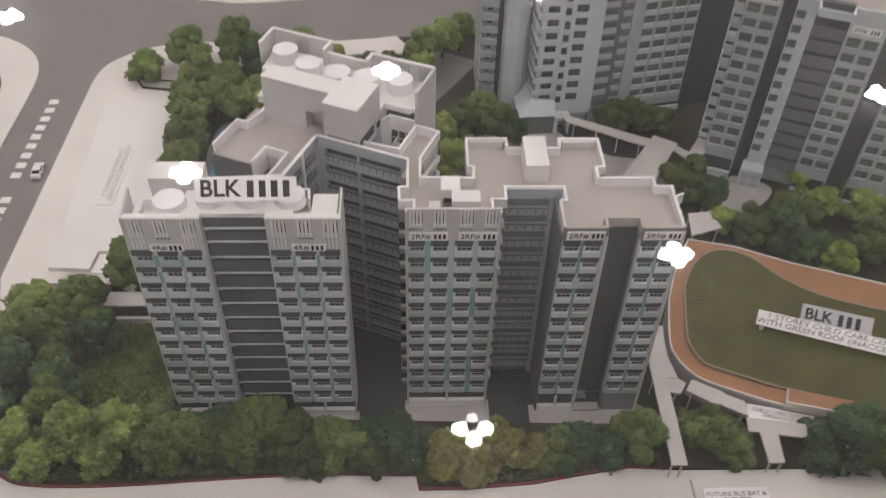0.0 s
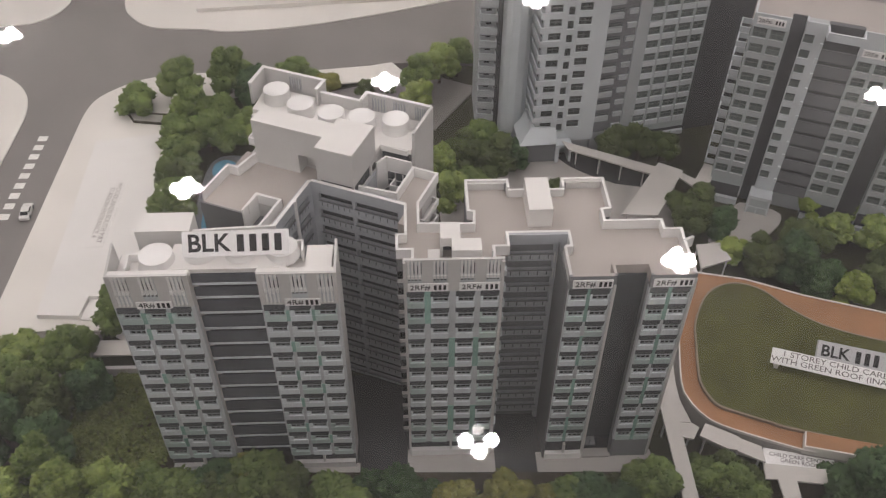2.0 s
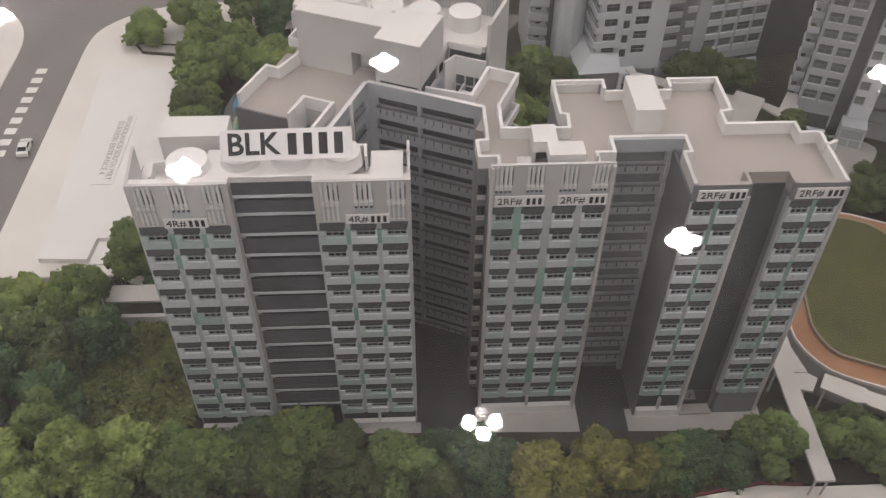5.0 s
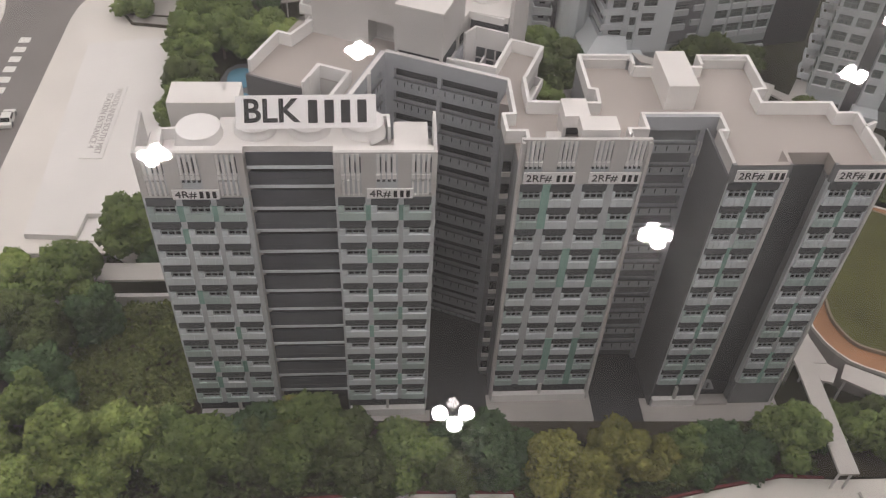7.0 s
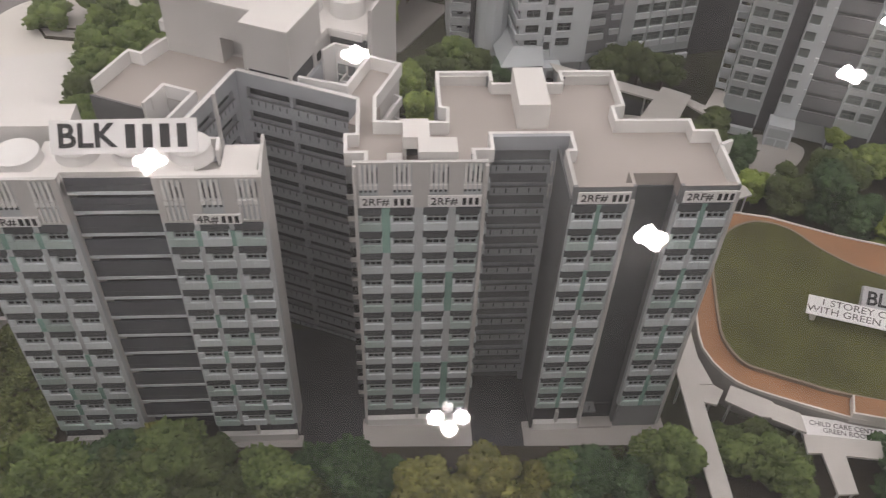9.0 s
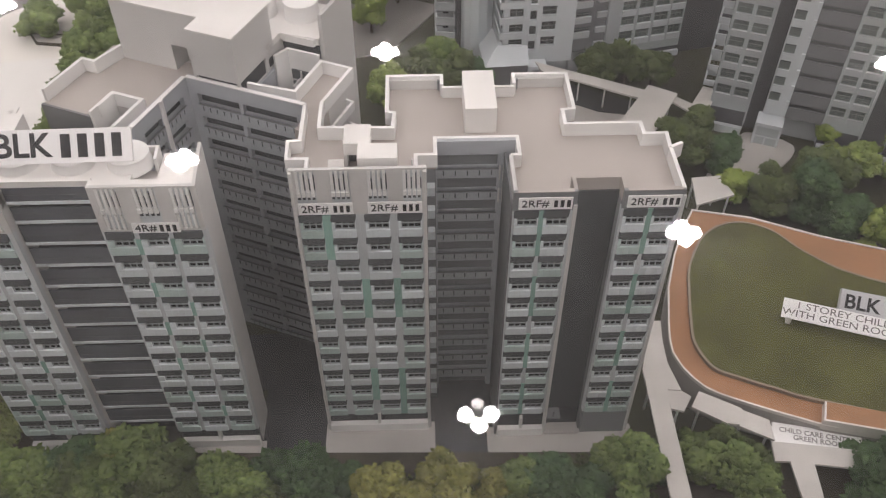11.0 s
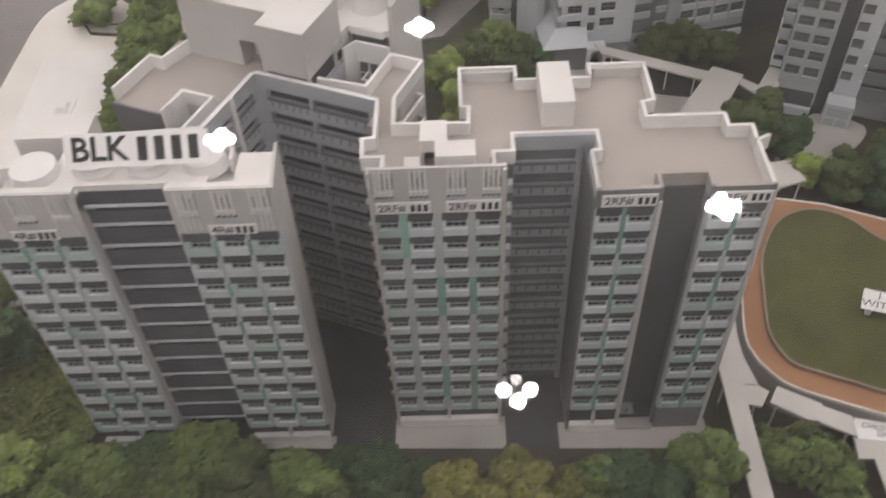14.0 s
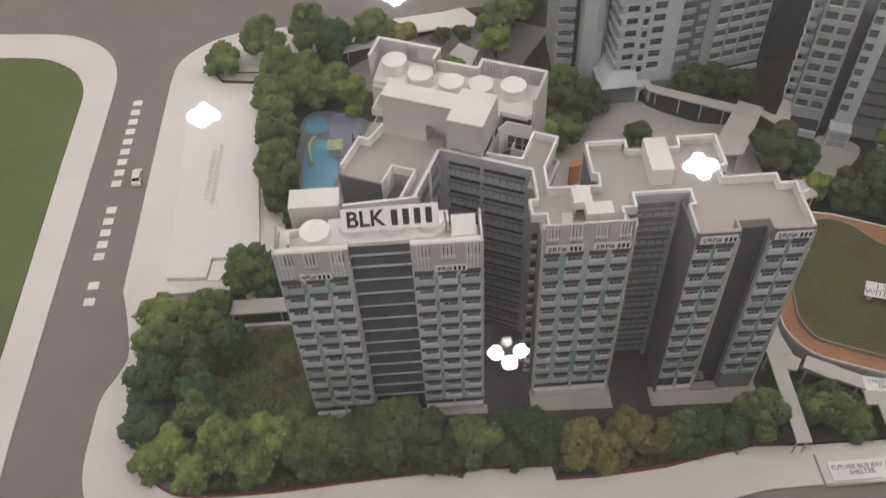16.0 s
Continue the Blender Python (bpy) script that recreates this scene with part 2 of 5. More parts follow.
# ---- the unseen hall round the model, lengthened to the south for low light ----
HX0, HX1, HY0, HY1, HZ0, HZ1 = -900, 900, -1700, 1500, -80, 600
solid("floor", Geo().box(HX0, HX1, HY0, HY1, HZ0 - 10, HZ0), HALLFLOOR, "plain stone floor of the show hall", "floor", kind="structure")
solid("ceiling", Geo().box(HX0, HX1, HY0, HY1, HZ1, HZ1 + 20), HALLCEIL, "plain grey painted hall ceiling", "ceiling", kind="structure")
solid("wall_north", Geo().box(HX0, HX1, HY1, HY1 + 20, HZ0, HZ1), HALLWALL, "plain painted hall wall", "wall", kind="structure")
solid("wall_south", Geo().box(HX0, HX1, HY0 - 20, HY0, HZ0, HZ1), HALLWALL, "plain painted hall wall", "wall", kind="structure")
solid("wall_west", Geo().box(HX0 - 20, HX0, HY0, HY1, HZ0, HZ1), HALLWALL, "plain painted hall wall", "wall", kind="structure")
solid("wall_east", Geo().box(HX1, HX1 + 20, HY0, HY1, HZ0, HZ1), HALLWALL, "plain painted hall wall", "wall", kind="structure")


dim_glow = lamp_glow.copy()
dim_glow.name = "lamp_glow_dim"
dim_glow.node_tree.nodes["Emission"].inputs[1].default_value = 14.0


def bowl(x, y, z, r, h, n=28, rings=6):
    """A shallow glass bowl that hangs down from height z."""
    g = Geo()
    v = [(x + r * math.cos(k * math.pi / 2 / rings) * math.cos(2 * math.pi * i / n), y + r * math.cos(k * math.pi / 2 / rings) * math.sin(2 * math.pi * i / n), z - h * math.sin(k * math.pi / 2 / rings))
         for k in range(rings) for i in range(n)] + [(x, y, z - h)]
    f = [tuple(range(n))]
    for k in range(rings - 1):
        f += [(k * n + i, (k + 1) * n + i, (k + 1) * n + (i + 1) % n, k * n + (i + 1) % n) for i in range(n)]
    f += [((rings - 1) * n + i, rings * n, (rings - 1) * n + (i + 1) % n) for i in range(n)]
    return g.add(v, f)


def ceiling_lamp(dim=False):
    words = "ceiling light with three bright glass bowls and a dim one" if dim else "lit ceiling light with four round white glass bowls"
    lamp = thing("ceiling_light", words, "ceiling light", "hall ceiling lights")
    part("frame", Geo().box(-22, 22, -1.5, 1.5, -3, 0).box(-1.5, 1.5, -22, -1.5, -3, 0).box(-1.5, 1.5, 1.5, 22, -3, 0), METAL, lamp)
    part("hub", Geo().cyl(0, 0, 3.0, -5, -3.01, 20), METAL, lamp)
    for x, y in ((10.3, 0), (-10.3, 0), (0, 10.3), (0, -10.3)):
        small = dim and y > 0
        ring = part("housing", Geo().cyl(x, y, 5.6 if small else 7.1, -5, 0, 28), METAL, lamp)
        part("bowl", bowl(x, y, -5.02, 4.6 if small else 6.3 if dim else 7.0, 4.2 if small else 6.1 if dim else 6.8), dim_glow if small else lamp_glow, ring, "faintly glowing glass bowl" if small else "glowing white glass bowl")
    # extra glow added between the bowls to imitate their merged bloom
    if not dim:
        part("bloom_glow", bowl(0, 0, -5.02, 3.0, 3.0), lamp_glow, lamp, "small added glow that imitates bloom")
    return lamp


# lattice continued past the reflected lamps; far south ones added to light upper facades
LAMPS = [(46 + 207 * i - 288 * j, 402 + 198 * i + 322 * j) for i in range(-9, 6) for j in range(-9, 6)]
LAMPS = [(560, 874) if abs(x - 460) < 5 and abs(y - 798) < 5 else (x, y) for x, y in LAMPS]
LAMPS = [(x, y) for x, y in LAMPS if HX0 + 60 < x < HX1 - 60 and HY0 + 100 < y < HY1 - 60 and (x, y) != (46, 402)]
ceiling_lamp(True).matrix_basis = pose(46 * CM, 402 * CM, HZ1 * CM)
first_lamp = ceiling_lamp()
first_lamp.matrix_basis = pose(LAMPS[0][0] * CM, LAMPS[0][1] * CM, HZ1 * CM)
for x, y in LAMPS[1:]:
    copy_thing(first_lamp, pose(x * CM, y * CM, HZ1 * CM))

# ---- the display case ----
BX0, BX1, BY0, BY1 = -95, 95, 11, 150
case = thing("display_case", "display cabinet with a clear glass top over the scale model", "display case")
part("cabinet", Geo().box(BX0, BX1, BY0, BY1, -80, -2.0), CABINET, case, "plain laminate cabinet under the model")
part("rim", Geo().wall([(BX0 + 1, BY0 + 1), (BX1 - 1, BY0 + 1), (BX1 - 1, BY1 - 1), (BX0 + 1, BY1 - 1)], 2, -2.0, -0.6, True), CABINET, case)
top = part("glass_top", Geo().box(BX0, BX1, BY0, BY1, 30.0, 30.6), pane_glass, case, "clear flat glass pane")
top.visible_shadow = False
# opaque sides are unseen additions that keep low light off the model
part("light_block", Geo().box(BX0 + 1.2, BX1 - 1.2, BY0 + 0.1, BY0 + 0.9, -0.6, 29.98), CABINET, case, "unseen dark panel added to block light")
part("light_block", Geo().box(BX0 + 1.2, BX1 - 1.2, BY1 - 0.9, BY1 - 0.1, -0.6, 29.98), CABINET, case, "unseen dark panel added to block light")
part("light_block", Geo().box(BX0 + 0.1, BX0 + 0.9, BY0 + 1.2, BY1 - 1.2, -0.6, 29.98), CABINET, case, "unseen dark panel added to block light")
part("light_block", Geo().box(BX1 - 0.9, BX1 - 0.1, BY0 + 1.2, BY1 - 1.2, -0.6, 29.98), CABINET, case, "unseen dark panel added to block light")
for x, y in ((BX0 + 0.6, BY0 + 0.6), (BX1 - 0.6, BY0 + 0.6), (BX0 + 0.6, BY1 - 0.6), (BX1 - 0.6, BY1 - 0.6)):
    part("corner_post", Geo().box(x - 0.5, x + 0.5, y - 0.5, y + 0.5, -0.6, 30.0), METAL, case)

# ---- ground, roads and pavements of the model ----
RZ, PZ = 0.8, 0.95  # tops of the road card and of the pavement card


def smooth(points, n=6):
    """A closed outline through the points, rounded."""
    out = []
    k = len(points)
    for i in range(k):
        p0, p1, p2, p3 = (Vector(points[(i + j - 1) % k]) for j in range(4))
        for s in range(n):
            t = s / n
            q = 0.5 * (2 * p1 + (p2 - p0) * t + (2 * p0 - 5 * p1 + 4 * p2 - p3) * t * t + (3 * p1 - p0 - 3 * p2 + p3) * t ** 3)
            out.append(tuple(q))
    return out


def bend(points, n=5):
    """An open line through the points, rounded."""
    p = [Vector(q) for q in points]
    p = [2 * p[0] - p[1]] + p + [2 * p[-1] - p[-2]]
    out = []
    for p0, p1, p2, p3 in zip(p, p[1:], p[2:], p[3:]):
        for k in range(n):
            t = k / n
            out.append(tuple(0.5 * (2 * p1 + (p2 - p0) * t + (2 * p0 - 5 * p1 + 4 * p2 - p3) * t * t + (3 * p1 - p0 - 3 * p2 + p3) * t ** 3)))
    return out + [tuple(p[-2])]


solid("ground", Geo().box(BX0 + 2, BX1 - 2, BY0 + 2, BY1 - 2, -2.0, 0.0), SITE, "dark flocked base board of the scale model", "ground", kind="structure")
solid("road", Geo().prism([(-92, 13.2), (93, 13.2), (93, 32.5), (-25, 32.5), (-25, 88), (-4, 92), (40, 95), (93, 95), (93, 147), (-92, 147)], -0.02, RZ), ASPHALT,
      "matt dark grey road card with a junction", "road", kind="structure")
# pavement along the far side of the side road, with its lawn
solid("pavement", Geo().prism([(-92, 93.4)] + bend([(-56, 92.8), (-48.5, 91.9), (-45.2, 90.5), (-43.2, 88.9), (-41.8, 87.1), (-40.9, 85.0), (-40.4, 82.2), (-40.3, 77)]) + [(-40.3, 40), (-40.0, 13.4), (-92, 13.4)], RZ - 0.02, PZ), PAVE,
      "white card pavement beside the road", "pavement", kind="structure")
solid("lawn", Geo().prism([(-91.5, 88.4)] + bend([(-54.6, 88.0), (-51.3, 87.6), (-49.3, 87.2), (-47.9, 86.5), (-46.5, 85.55), (-45.3, 84.4), (-44.45, 83.1), (-43.9, 81.8), (-43.6, 80.3), (-43.54, 78)], 3) + [(-43.5, 70), (-43.3, 58), (-43.1, 44), (-43.1, 13.6), (-91.5, 13.6)], PZ - 0.02, PZ + 0.12), LAWN,
      "short green flocked lawn", "lawn", kind="structure")
# pavement that wraps the site: along the side road, round the corner, and along the front road
far_corner = bend([(-14, 90.2), (-24, 90.5), (-29.2, 89.4), (-32.0, 87.5), (-33.7, 85.3), (-34.25, 82.5), (-34.3, 78.5)])
near_corner = bend([(-34.2, 52.6), (-33.4, 50), (-32.5, 46), (-32.9, 44.1), (-33.9, 41.9), (-34.1, 39.4), (-34.1, 35.8), (-33.55, 33.5), (-32.4, 31.4), (-30.0, 29.4), (-26, 28.4), (-20, 28.3)])
bed_corner = bend([(-12, 33.2), (-20, 32.7), (-25, 32.75), (-27.4, 33.3), (-29.3, 35.0), (-30.4, 37.6), (-30.8, 44)])
site_walk = [(0.1, 89.5), (-1.6, 92.2), (-4, 91.6)] + far_corner + near_corner + bend([(3, 28.3), (9, 29.1), (14, 30.1), (19, 30.5), (40, 30.4)], 3) + [(93, 30), (93, 33.6), (24.6, 33.6), (19, 33.6),
             (15.8, 33.8), (12, 33.2), (9, 32.6), (4, 32.2), (0.9, 32.2), (0.7, 33.3), (-6, 33.5)] + bed_corner + [
             (-31, 47), (-31.2, 52), (-24.6, 52), (-21, 49.6), (-20.4, 60), (-22.6, 78.5), (-24, 84), (-14, 87), (-4, 88.4), (-0.8, 88.3)]
solid("pavement", Geo().prism(site_walk, RZ - 0.02, PZ), PAVE, "white card pavement round the housing site", "pavement", kind="structure")
far_walk = bend([(-36.4, 112), (-35.2, 106), (-33.7, 103.4), (-31.8, 101.5), (-29.6, 100.75), (-24.8, 100.4), (-21.4, 99.8), (-14, 100.6), (-4, 103.4), (6, 107), (20, 112)])
solid("pavement", Geo().prism(far_walk + [(60, 122), (60, 140), (-36.4, 140)], RZ - 0.02, PZ), PAVE, "white card pavement across the junction", "pavement", kind="structure")
solid("pavement", Geo().prism([(-92, 99.8)] + bend([(-54, 100.9), (-48.3, 101.8), (-45.4, 102.6), (-43.4, 104.6), (-42.5, 107)]) + [(-42.4, 146), (-92, 146)], RZ - 0.02, PZ), PAVE, "white card pavement across the junction", "pavement", kind="structure")
solid("kerb_block", Geo().prism([(-26, 104.5), (0, 107), (12, 110), (12, 122), (-26, 118)], PZ - 0.02, PZ + 0.5), PAVE, "low white card block on the far pavement", "slab", kind="structure")
# planting strip with its dark red edging
solid("planting_bed", Geo().prism([(x * 0.992, y + 0.25) for x, y in bed_corner[::-1]] + [(-6, 33.7), (0.6, 33.5), (0.95, 32.5), (4, 32.5), (9, 32.9), (12, 33.5), (15.8, 34.1), (20, 33.9), (60, 33.9), (60, 36.4),
                                   (-16, 38.6), (-17.5, 48), (-30.4, 48)], -0.02, 0.7), EARTH, "dark brown planting bed along the pavement", "soil", kind="structure")
edge = Geo().wall([(x * 0.998, y + 0.12) for x, y in bed_corner[4:][::-1]][4:] + [(-6, 33.6), (0.78, 33.4), (0.95, 32.35), (4, 32.35), (9, 32.75), (12, 33.35), (15.8, 33.95), (18.2, 33.75)], 0.15, 0.4, 1.0)
solid("edging", edge, REDLINE, "dark red edging strip along the planting bed", "edging", kind="structure")
# pale aprons at the foot of the block
solid("apron", Geo().box(-0.1, 6.2, 36.6, 40.4, 0.004, 0.12), APRON, "pale card apron before the void deck", "paving", kind="structure")
solid("apron", Geo().box(9.2, 17.6, 36.6, 39.9, 0.004, 0.12), APRON, "pale card apron before the void deck", "paving", kind="structure")
solid("apron", Geo().box(-16.9, -3.5, 37.6, 39.4, 0.004, 0.12), APRON, "pale card apron before the void deck", "paving", kind="structure")
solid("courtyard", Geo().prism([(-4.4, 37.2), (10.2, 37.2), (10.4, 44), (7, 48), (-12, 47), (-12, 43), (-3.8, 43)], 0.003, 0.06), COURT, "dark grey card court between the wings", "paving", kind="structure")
solid("forecourt", Geo().prism([(4, 50), (14, 49), (20, 52), (25, 62), (26, 70), (18, 75), (9, 76), (3, 68)], 0.004, 0.14), APRON, "grey card forecourt between the blocks", "paving", kind="structure")
solid("drive", Geo().prism([(15.4, 74.75), (16.4, 73.35), (17.9, 72.05), (20.6, 70.4), (23.6, 69.75), (24.5, 71.3), (20.4, 73.6), (16.4, 75.7)], 0.14, 0.2), COURT, "dark card drive beside the walkway", "paving", kind="structure")
solid("footpath", Geo().prism(smooth([(29.5, 64.7), (31.4, 65.9), (32.4, 64.6), (31.6, 62.8), (30.2, 61.4), (28.6, 61.9)], 4), 0.004, 0.18), APRON, "grey card footpath before the tower porch", "paving", kind="structure")
solid("footpath", Geo().prism(smooth([(32, 67.2), (35.4, 65.4), (33.4, 62.6), (29.6, 60.6), (27.6, 62), (30, 64.4)], 4), 0.004, 0.2), APRON, "grey card footpath to the tower porch", "paving", kind="structure")
solid("drive", Geo().prism([(-15, 79), (-6, 78), (3, 80), (8, 88), (2, 91), (-10, 87), (-15, 83)], 0.004, 0.16), ASPHALT, "grey card drive behind the block", "paving", kind="structure")

# station entrance slab: a thin white plate with a step cut from one corner
station = thing("station_entrance", "low white card station entrance slab beside the road", "building")
part("slab", Geo().prism([(-31.5, 77.2), (-24.2, 78.4), (-23.4, 66), (-22.4, 55.4), (-26.7, 55.4), (-26.9, 53.2), (-30.4, 53.4)], PZ - 0.02, PZ + 0.45), ROOFWHITE, station)
part("lower_step", Geo().prism([(-26.65, 55.35), (-23.6, 55.3), (-23.9, 52.9), (-26.85, 53.1)], PZ - 0.02, PZ + 0.12), ROOFWHITE, station)


def lettering(name, words, size, material_, parent, m, label="", align="CENTER", stretch=1.0, bold=0.0):
    """Raised letters in Blender's own font; m places their plane (x along the line, y up the letters), in centimetres."""
    curve = bpy.data.curves.new(name, "FONT")
    curve.body, curve.size, curve.align_x, curve.align_y, curve.extrude = words, size * CM, align, "CENTER", 0.012 * CM
    curve.resolution_u = 3
    curve.space_line, curve.offset = 0.9, bold * size * CM
    tmp = bpy.data.objects.new(name, curve)
    me = bpy.data.meshes.new_from_object(tmp)
    bpy.data.objects.remove(tmp)
    me.materials.clear()
    me.materials.append(material_)
    ob = new(name, me)
    ob.parent = parent
    m = Matrix(m)
    m.translation = m.translation * CM
    ob.matrix_basis = m @ Matrix.Diagonal((stretch, 1, 1, 1))
    return tagged(ob, label)


def bars(geo, x, widths, height, gap, thick=0.012):
    """Plain bars that stand for characters, in the plane x-y, from x on."""
    inset = 0.1
    for w in widths:
        geo.box(x + w * inset, x + w * (0.92 - inset), -height / 2, height / 2, -thick, thick)
        x += w + gap
    return geo


def plate_sign(m, width, height, words, size, n_bars, label, text_x, bar_x, bar_w, thick=0.1, category="sign", parent=None, grey=False, bar_h=None, name="sign"):
    """A white plate with letters and bars. m: the middle of its face, x along it and y up it."""
    sign = parent or thing(name, label, category)
    body = part("plate", Geo(m).box(-width / 2, width / 2, -height / 2, height / 2, -thick, 0), SIGNGREY if grey else SIGN, sign, label if parent else "")
    if words:
        lettering("letters", words, size, INK, body, m @ Matrix.Translation((text_x, 0, 0.015)), "black letters", "LEFT", bold=0.022 if size > 1 else 0.0)
    if n_bars:
        g = Geo(m @ Matrix.Translation((0, 0, 0.015)))
        part("bars", bars(g, bar_x, [bar_w] * n_bars, bar_h or size * 0.7, bar_w * 0.28), INK, body, "black bars")
    return sign


# road marking: a street name, painted along the road
marking = thing("road_marking", "white painted wording on the grey road", "road marking")
for k, (y0, y1, n) in enumerate(((78.6, 66.4, 9), (62.8, 57.0, 5), (53.6, 51.8, 2))):
    for i in range(n):
        y = y0 + (y1 - y0) * i / max(1, n - 1)
        part("bar", Geo().box(-37.9 + 0.2 * k, -36.95 + 0.2 * k, y - 0.42, y + 0.42, RZ - 0.01, RZ + 0.015), ROADPAINT, marking)

part("wording_plate", Geo(turned(-27.75, 66.1, -90.4, PZ + 0.44)).box(-4.7, 4.7, -0.85, 0.85, 0, 0.08), ROOFWHITE, station, "thin raised white plate")
lettering("floor_lettering", "WOODLANDS SOUTH MRT\nSTATION ENTRANCE 4", 0.68, PALEINK, station, turned(-27.75, 66.1, -90.4, PZ + 0.53), "grey raised lettering", "CENTER")


def car(at, turn):
    c = thing("car", "small white model saloon car on the road", "car", at=at, rz=turn)
    body = Geo()
    side = [(-1.1, 0.12), (1.1, 0.12), (1.12, 0.38), (0.95, 0.46), (0.5, 0.5), (0.25, 0.72), (-0.5, 0.72), (-0.8, 0.5), (-1.08, 0.46), (-1.12, 0.3)]
    n = len(side)
    v = [(x, -0.44 if z < 0.55 else -0.36, z) for x, z in side] + [(x, 0.44 if z < 0.55 else 0.36, z) for x, z in side]
    body.add(v, [tuple(range(n)), tuple(range(n, 2 * n))[::-1]] + [(i + n, (i + 1) % n + n, (i + 1) % n, i) for i in range(n)])
    part("body", body, CARWHITE, c)
    part("windscreen", Geo().add([(0.27, -0.34, 0.71), (0.49, -0.38, 0.525), (0.49, 0.38, 0.525), (0.27, 0.34, 0.71)], [(0, 1, 2, 3)]).add([(0.29, -0.34, 0.73), (0.52, -0.38, 0.53), (0.52, 0.38, 0.53), (0.29, 0.34, 0.73)], [(0, 1, 2, 3)]), GLASS, c, "dark glass")
    part("rear_window", Geo().add([(-0.52, -0.33, 0.735), (-0.52, 0.33, 0.735), (-0.82, 0.36, 0.53), (-0.82, -0.36, 0.53)], [(0, 1, 2, 3)]), GLASS, c, "dark glass")
    for y in (-1, 1):
        part("side_window", Geo().add([(-0.6, y * 0.432, 0.53), (0.4, y * 0.432, 0.53), (0.2, y * 0.372, 0.7), (-0.48, y * 0.372, 0.7)], [(0, 1, 2, 3)]), GLASS, c, "dark glass")
    for x in (-0.68, 0.68):
        for y in (-0.42, 0.42):
            w = Geo(Matrix.Translation((x, y, 0.2)) @ Matrix.Rotation(radians(90), 4, "X"))
            part("wheel", w.cyl(0, 0, 0.2, -0.06, 0.06, 14), DARK, c, "black tyre")
    return c


car((-35.4, 66.8, RZ), 96)

# ---- the main housing block ----
STOREY, ROWS_UP = 1.41, 11
block = thing("apartment_block", "white and grey scale model of a twelve-storey housing block", "building")


def window_mesh(a, b, top_):
    """A grey frame before a dark pane, three lights wide and two high; the opening's top edge at z 0."""
    g = Geo()
    t = 0.045
    for i in range(4):
        x = a + (b - a - t) * i / 3
        g.box(x, x + t, 0.02, 0.09, -0.93, -top_)
    for z in (-0.93, -0.93 + (0.93 - top_) * 0.55, -top_ - t):
        g.box(a + t, b - t, 0.025, 0.085, z, z + t)
    return g.mesh("window", FRAME)


def facade(parent, m, cols, ztop, rows=ROWS_UP, pitch=STOREY, x0=0.0, x1=1.0, green=(), mint=(), depth=0.32, wall=None, notch=0.1, hood_h=0.42):
    """A window wall: piers, spandrels with panelled ledges, dark hoods and one window to each opening. m: x along the wall, y inward."""
    wall = wall or FACADE
    zb = ztop - rows * pitch
    piers = [x0] + [c for col in cols for c in col] + [x1]
    shell = Geo(m)
    for a, b in zip(piers[::2], piers[1::2]):
        shell.box(a, b, 0, depth, zb, ztop)
    for a, b in cols:
        for r in range(rows):
            z = ztop - r * pitch
            shell.box(a, b, 0.04, depth, z - pitch, z - 0.93)
    part("facade", shell, wall, parent)
    for k, (a, b) in enumerate(cols):
        w = b - a
        nx = notch * w
        win = window_mesh(nx, w - 0.03, hood_h)
        pane = Geo().box(0.03, w - 0.03, 0.10, 0.13, -0.92, -0.02).mesh("pane", GLASS)
        hl, hr = (-0.05, w + 0.04) if notch < 0.15 else (0.0, w)
        hood = Geo().add([(hl, 0.06, 0), (hr, 0.06, 0), (hr, -0.04, -0.03), (hl, -0.04, -0.03), (hl, 0.06, -hood_h), (hr - 0.06, 0.06, -hood_h), (hr - 0.06, -0.07, -hood_h + 0.02), (hl, -0.07, -hood_h + 0.02)],
                         [(0, 3, 2, 1), (4, 5, 6, 7), (0, 1, 5, 4), (1, 2, 6, 5), (2, 3, 7, 6), (3, 0, 4, 7)]).mesh("hood", HOOD)
        led = Geo()
        q = (w + 0.02) / 4
        for i in range(4):
            led.box(-0.01 + i * q, -0.01 + (i + 1) * q - (0.03 if notch < 0.15 else 0.012), -0.1, 0.06, -1.38, -0.93)
        led.box(0.0, w, -0.04, 0.06, -1.375, -0.945)
        led.box(-0.02, nx, -0.07 if notch > 0.15 else -0.05, 0.12, -0.95, -hood_h - 0.1)
        led.box(w * (0.93 if notch > 0.15 else 0.96), w, -0.03, 0.1, -0.95, -hood_h)
        plain, minty = led.mesh("ledge", LEDGE), led.mesh("ledge", MINT)
        for r in range(rows):
            place = m @ Matrix.Translation((a, 0, ztop - r * pitch))
            place.translation = place.translation * CM
            ob = new("window", win)
            ob.parent, ob.matrix_basis = parent, place
            for nm, me in (("pane", pane), ("hood", hood), ("ledge", minty if (k, r) in mint else plain)):
                o = new(nm, me)
                o.parent = ob
    for x, w, r0, r1 in green:
        part("panel", Geo(m).box(x, x + w, -0.05, 0.01, ztop - r1 * pitch, ztop - r0 * pitch), GREEN, parent, "sea-green strip")


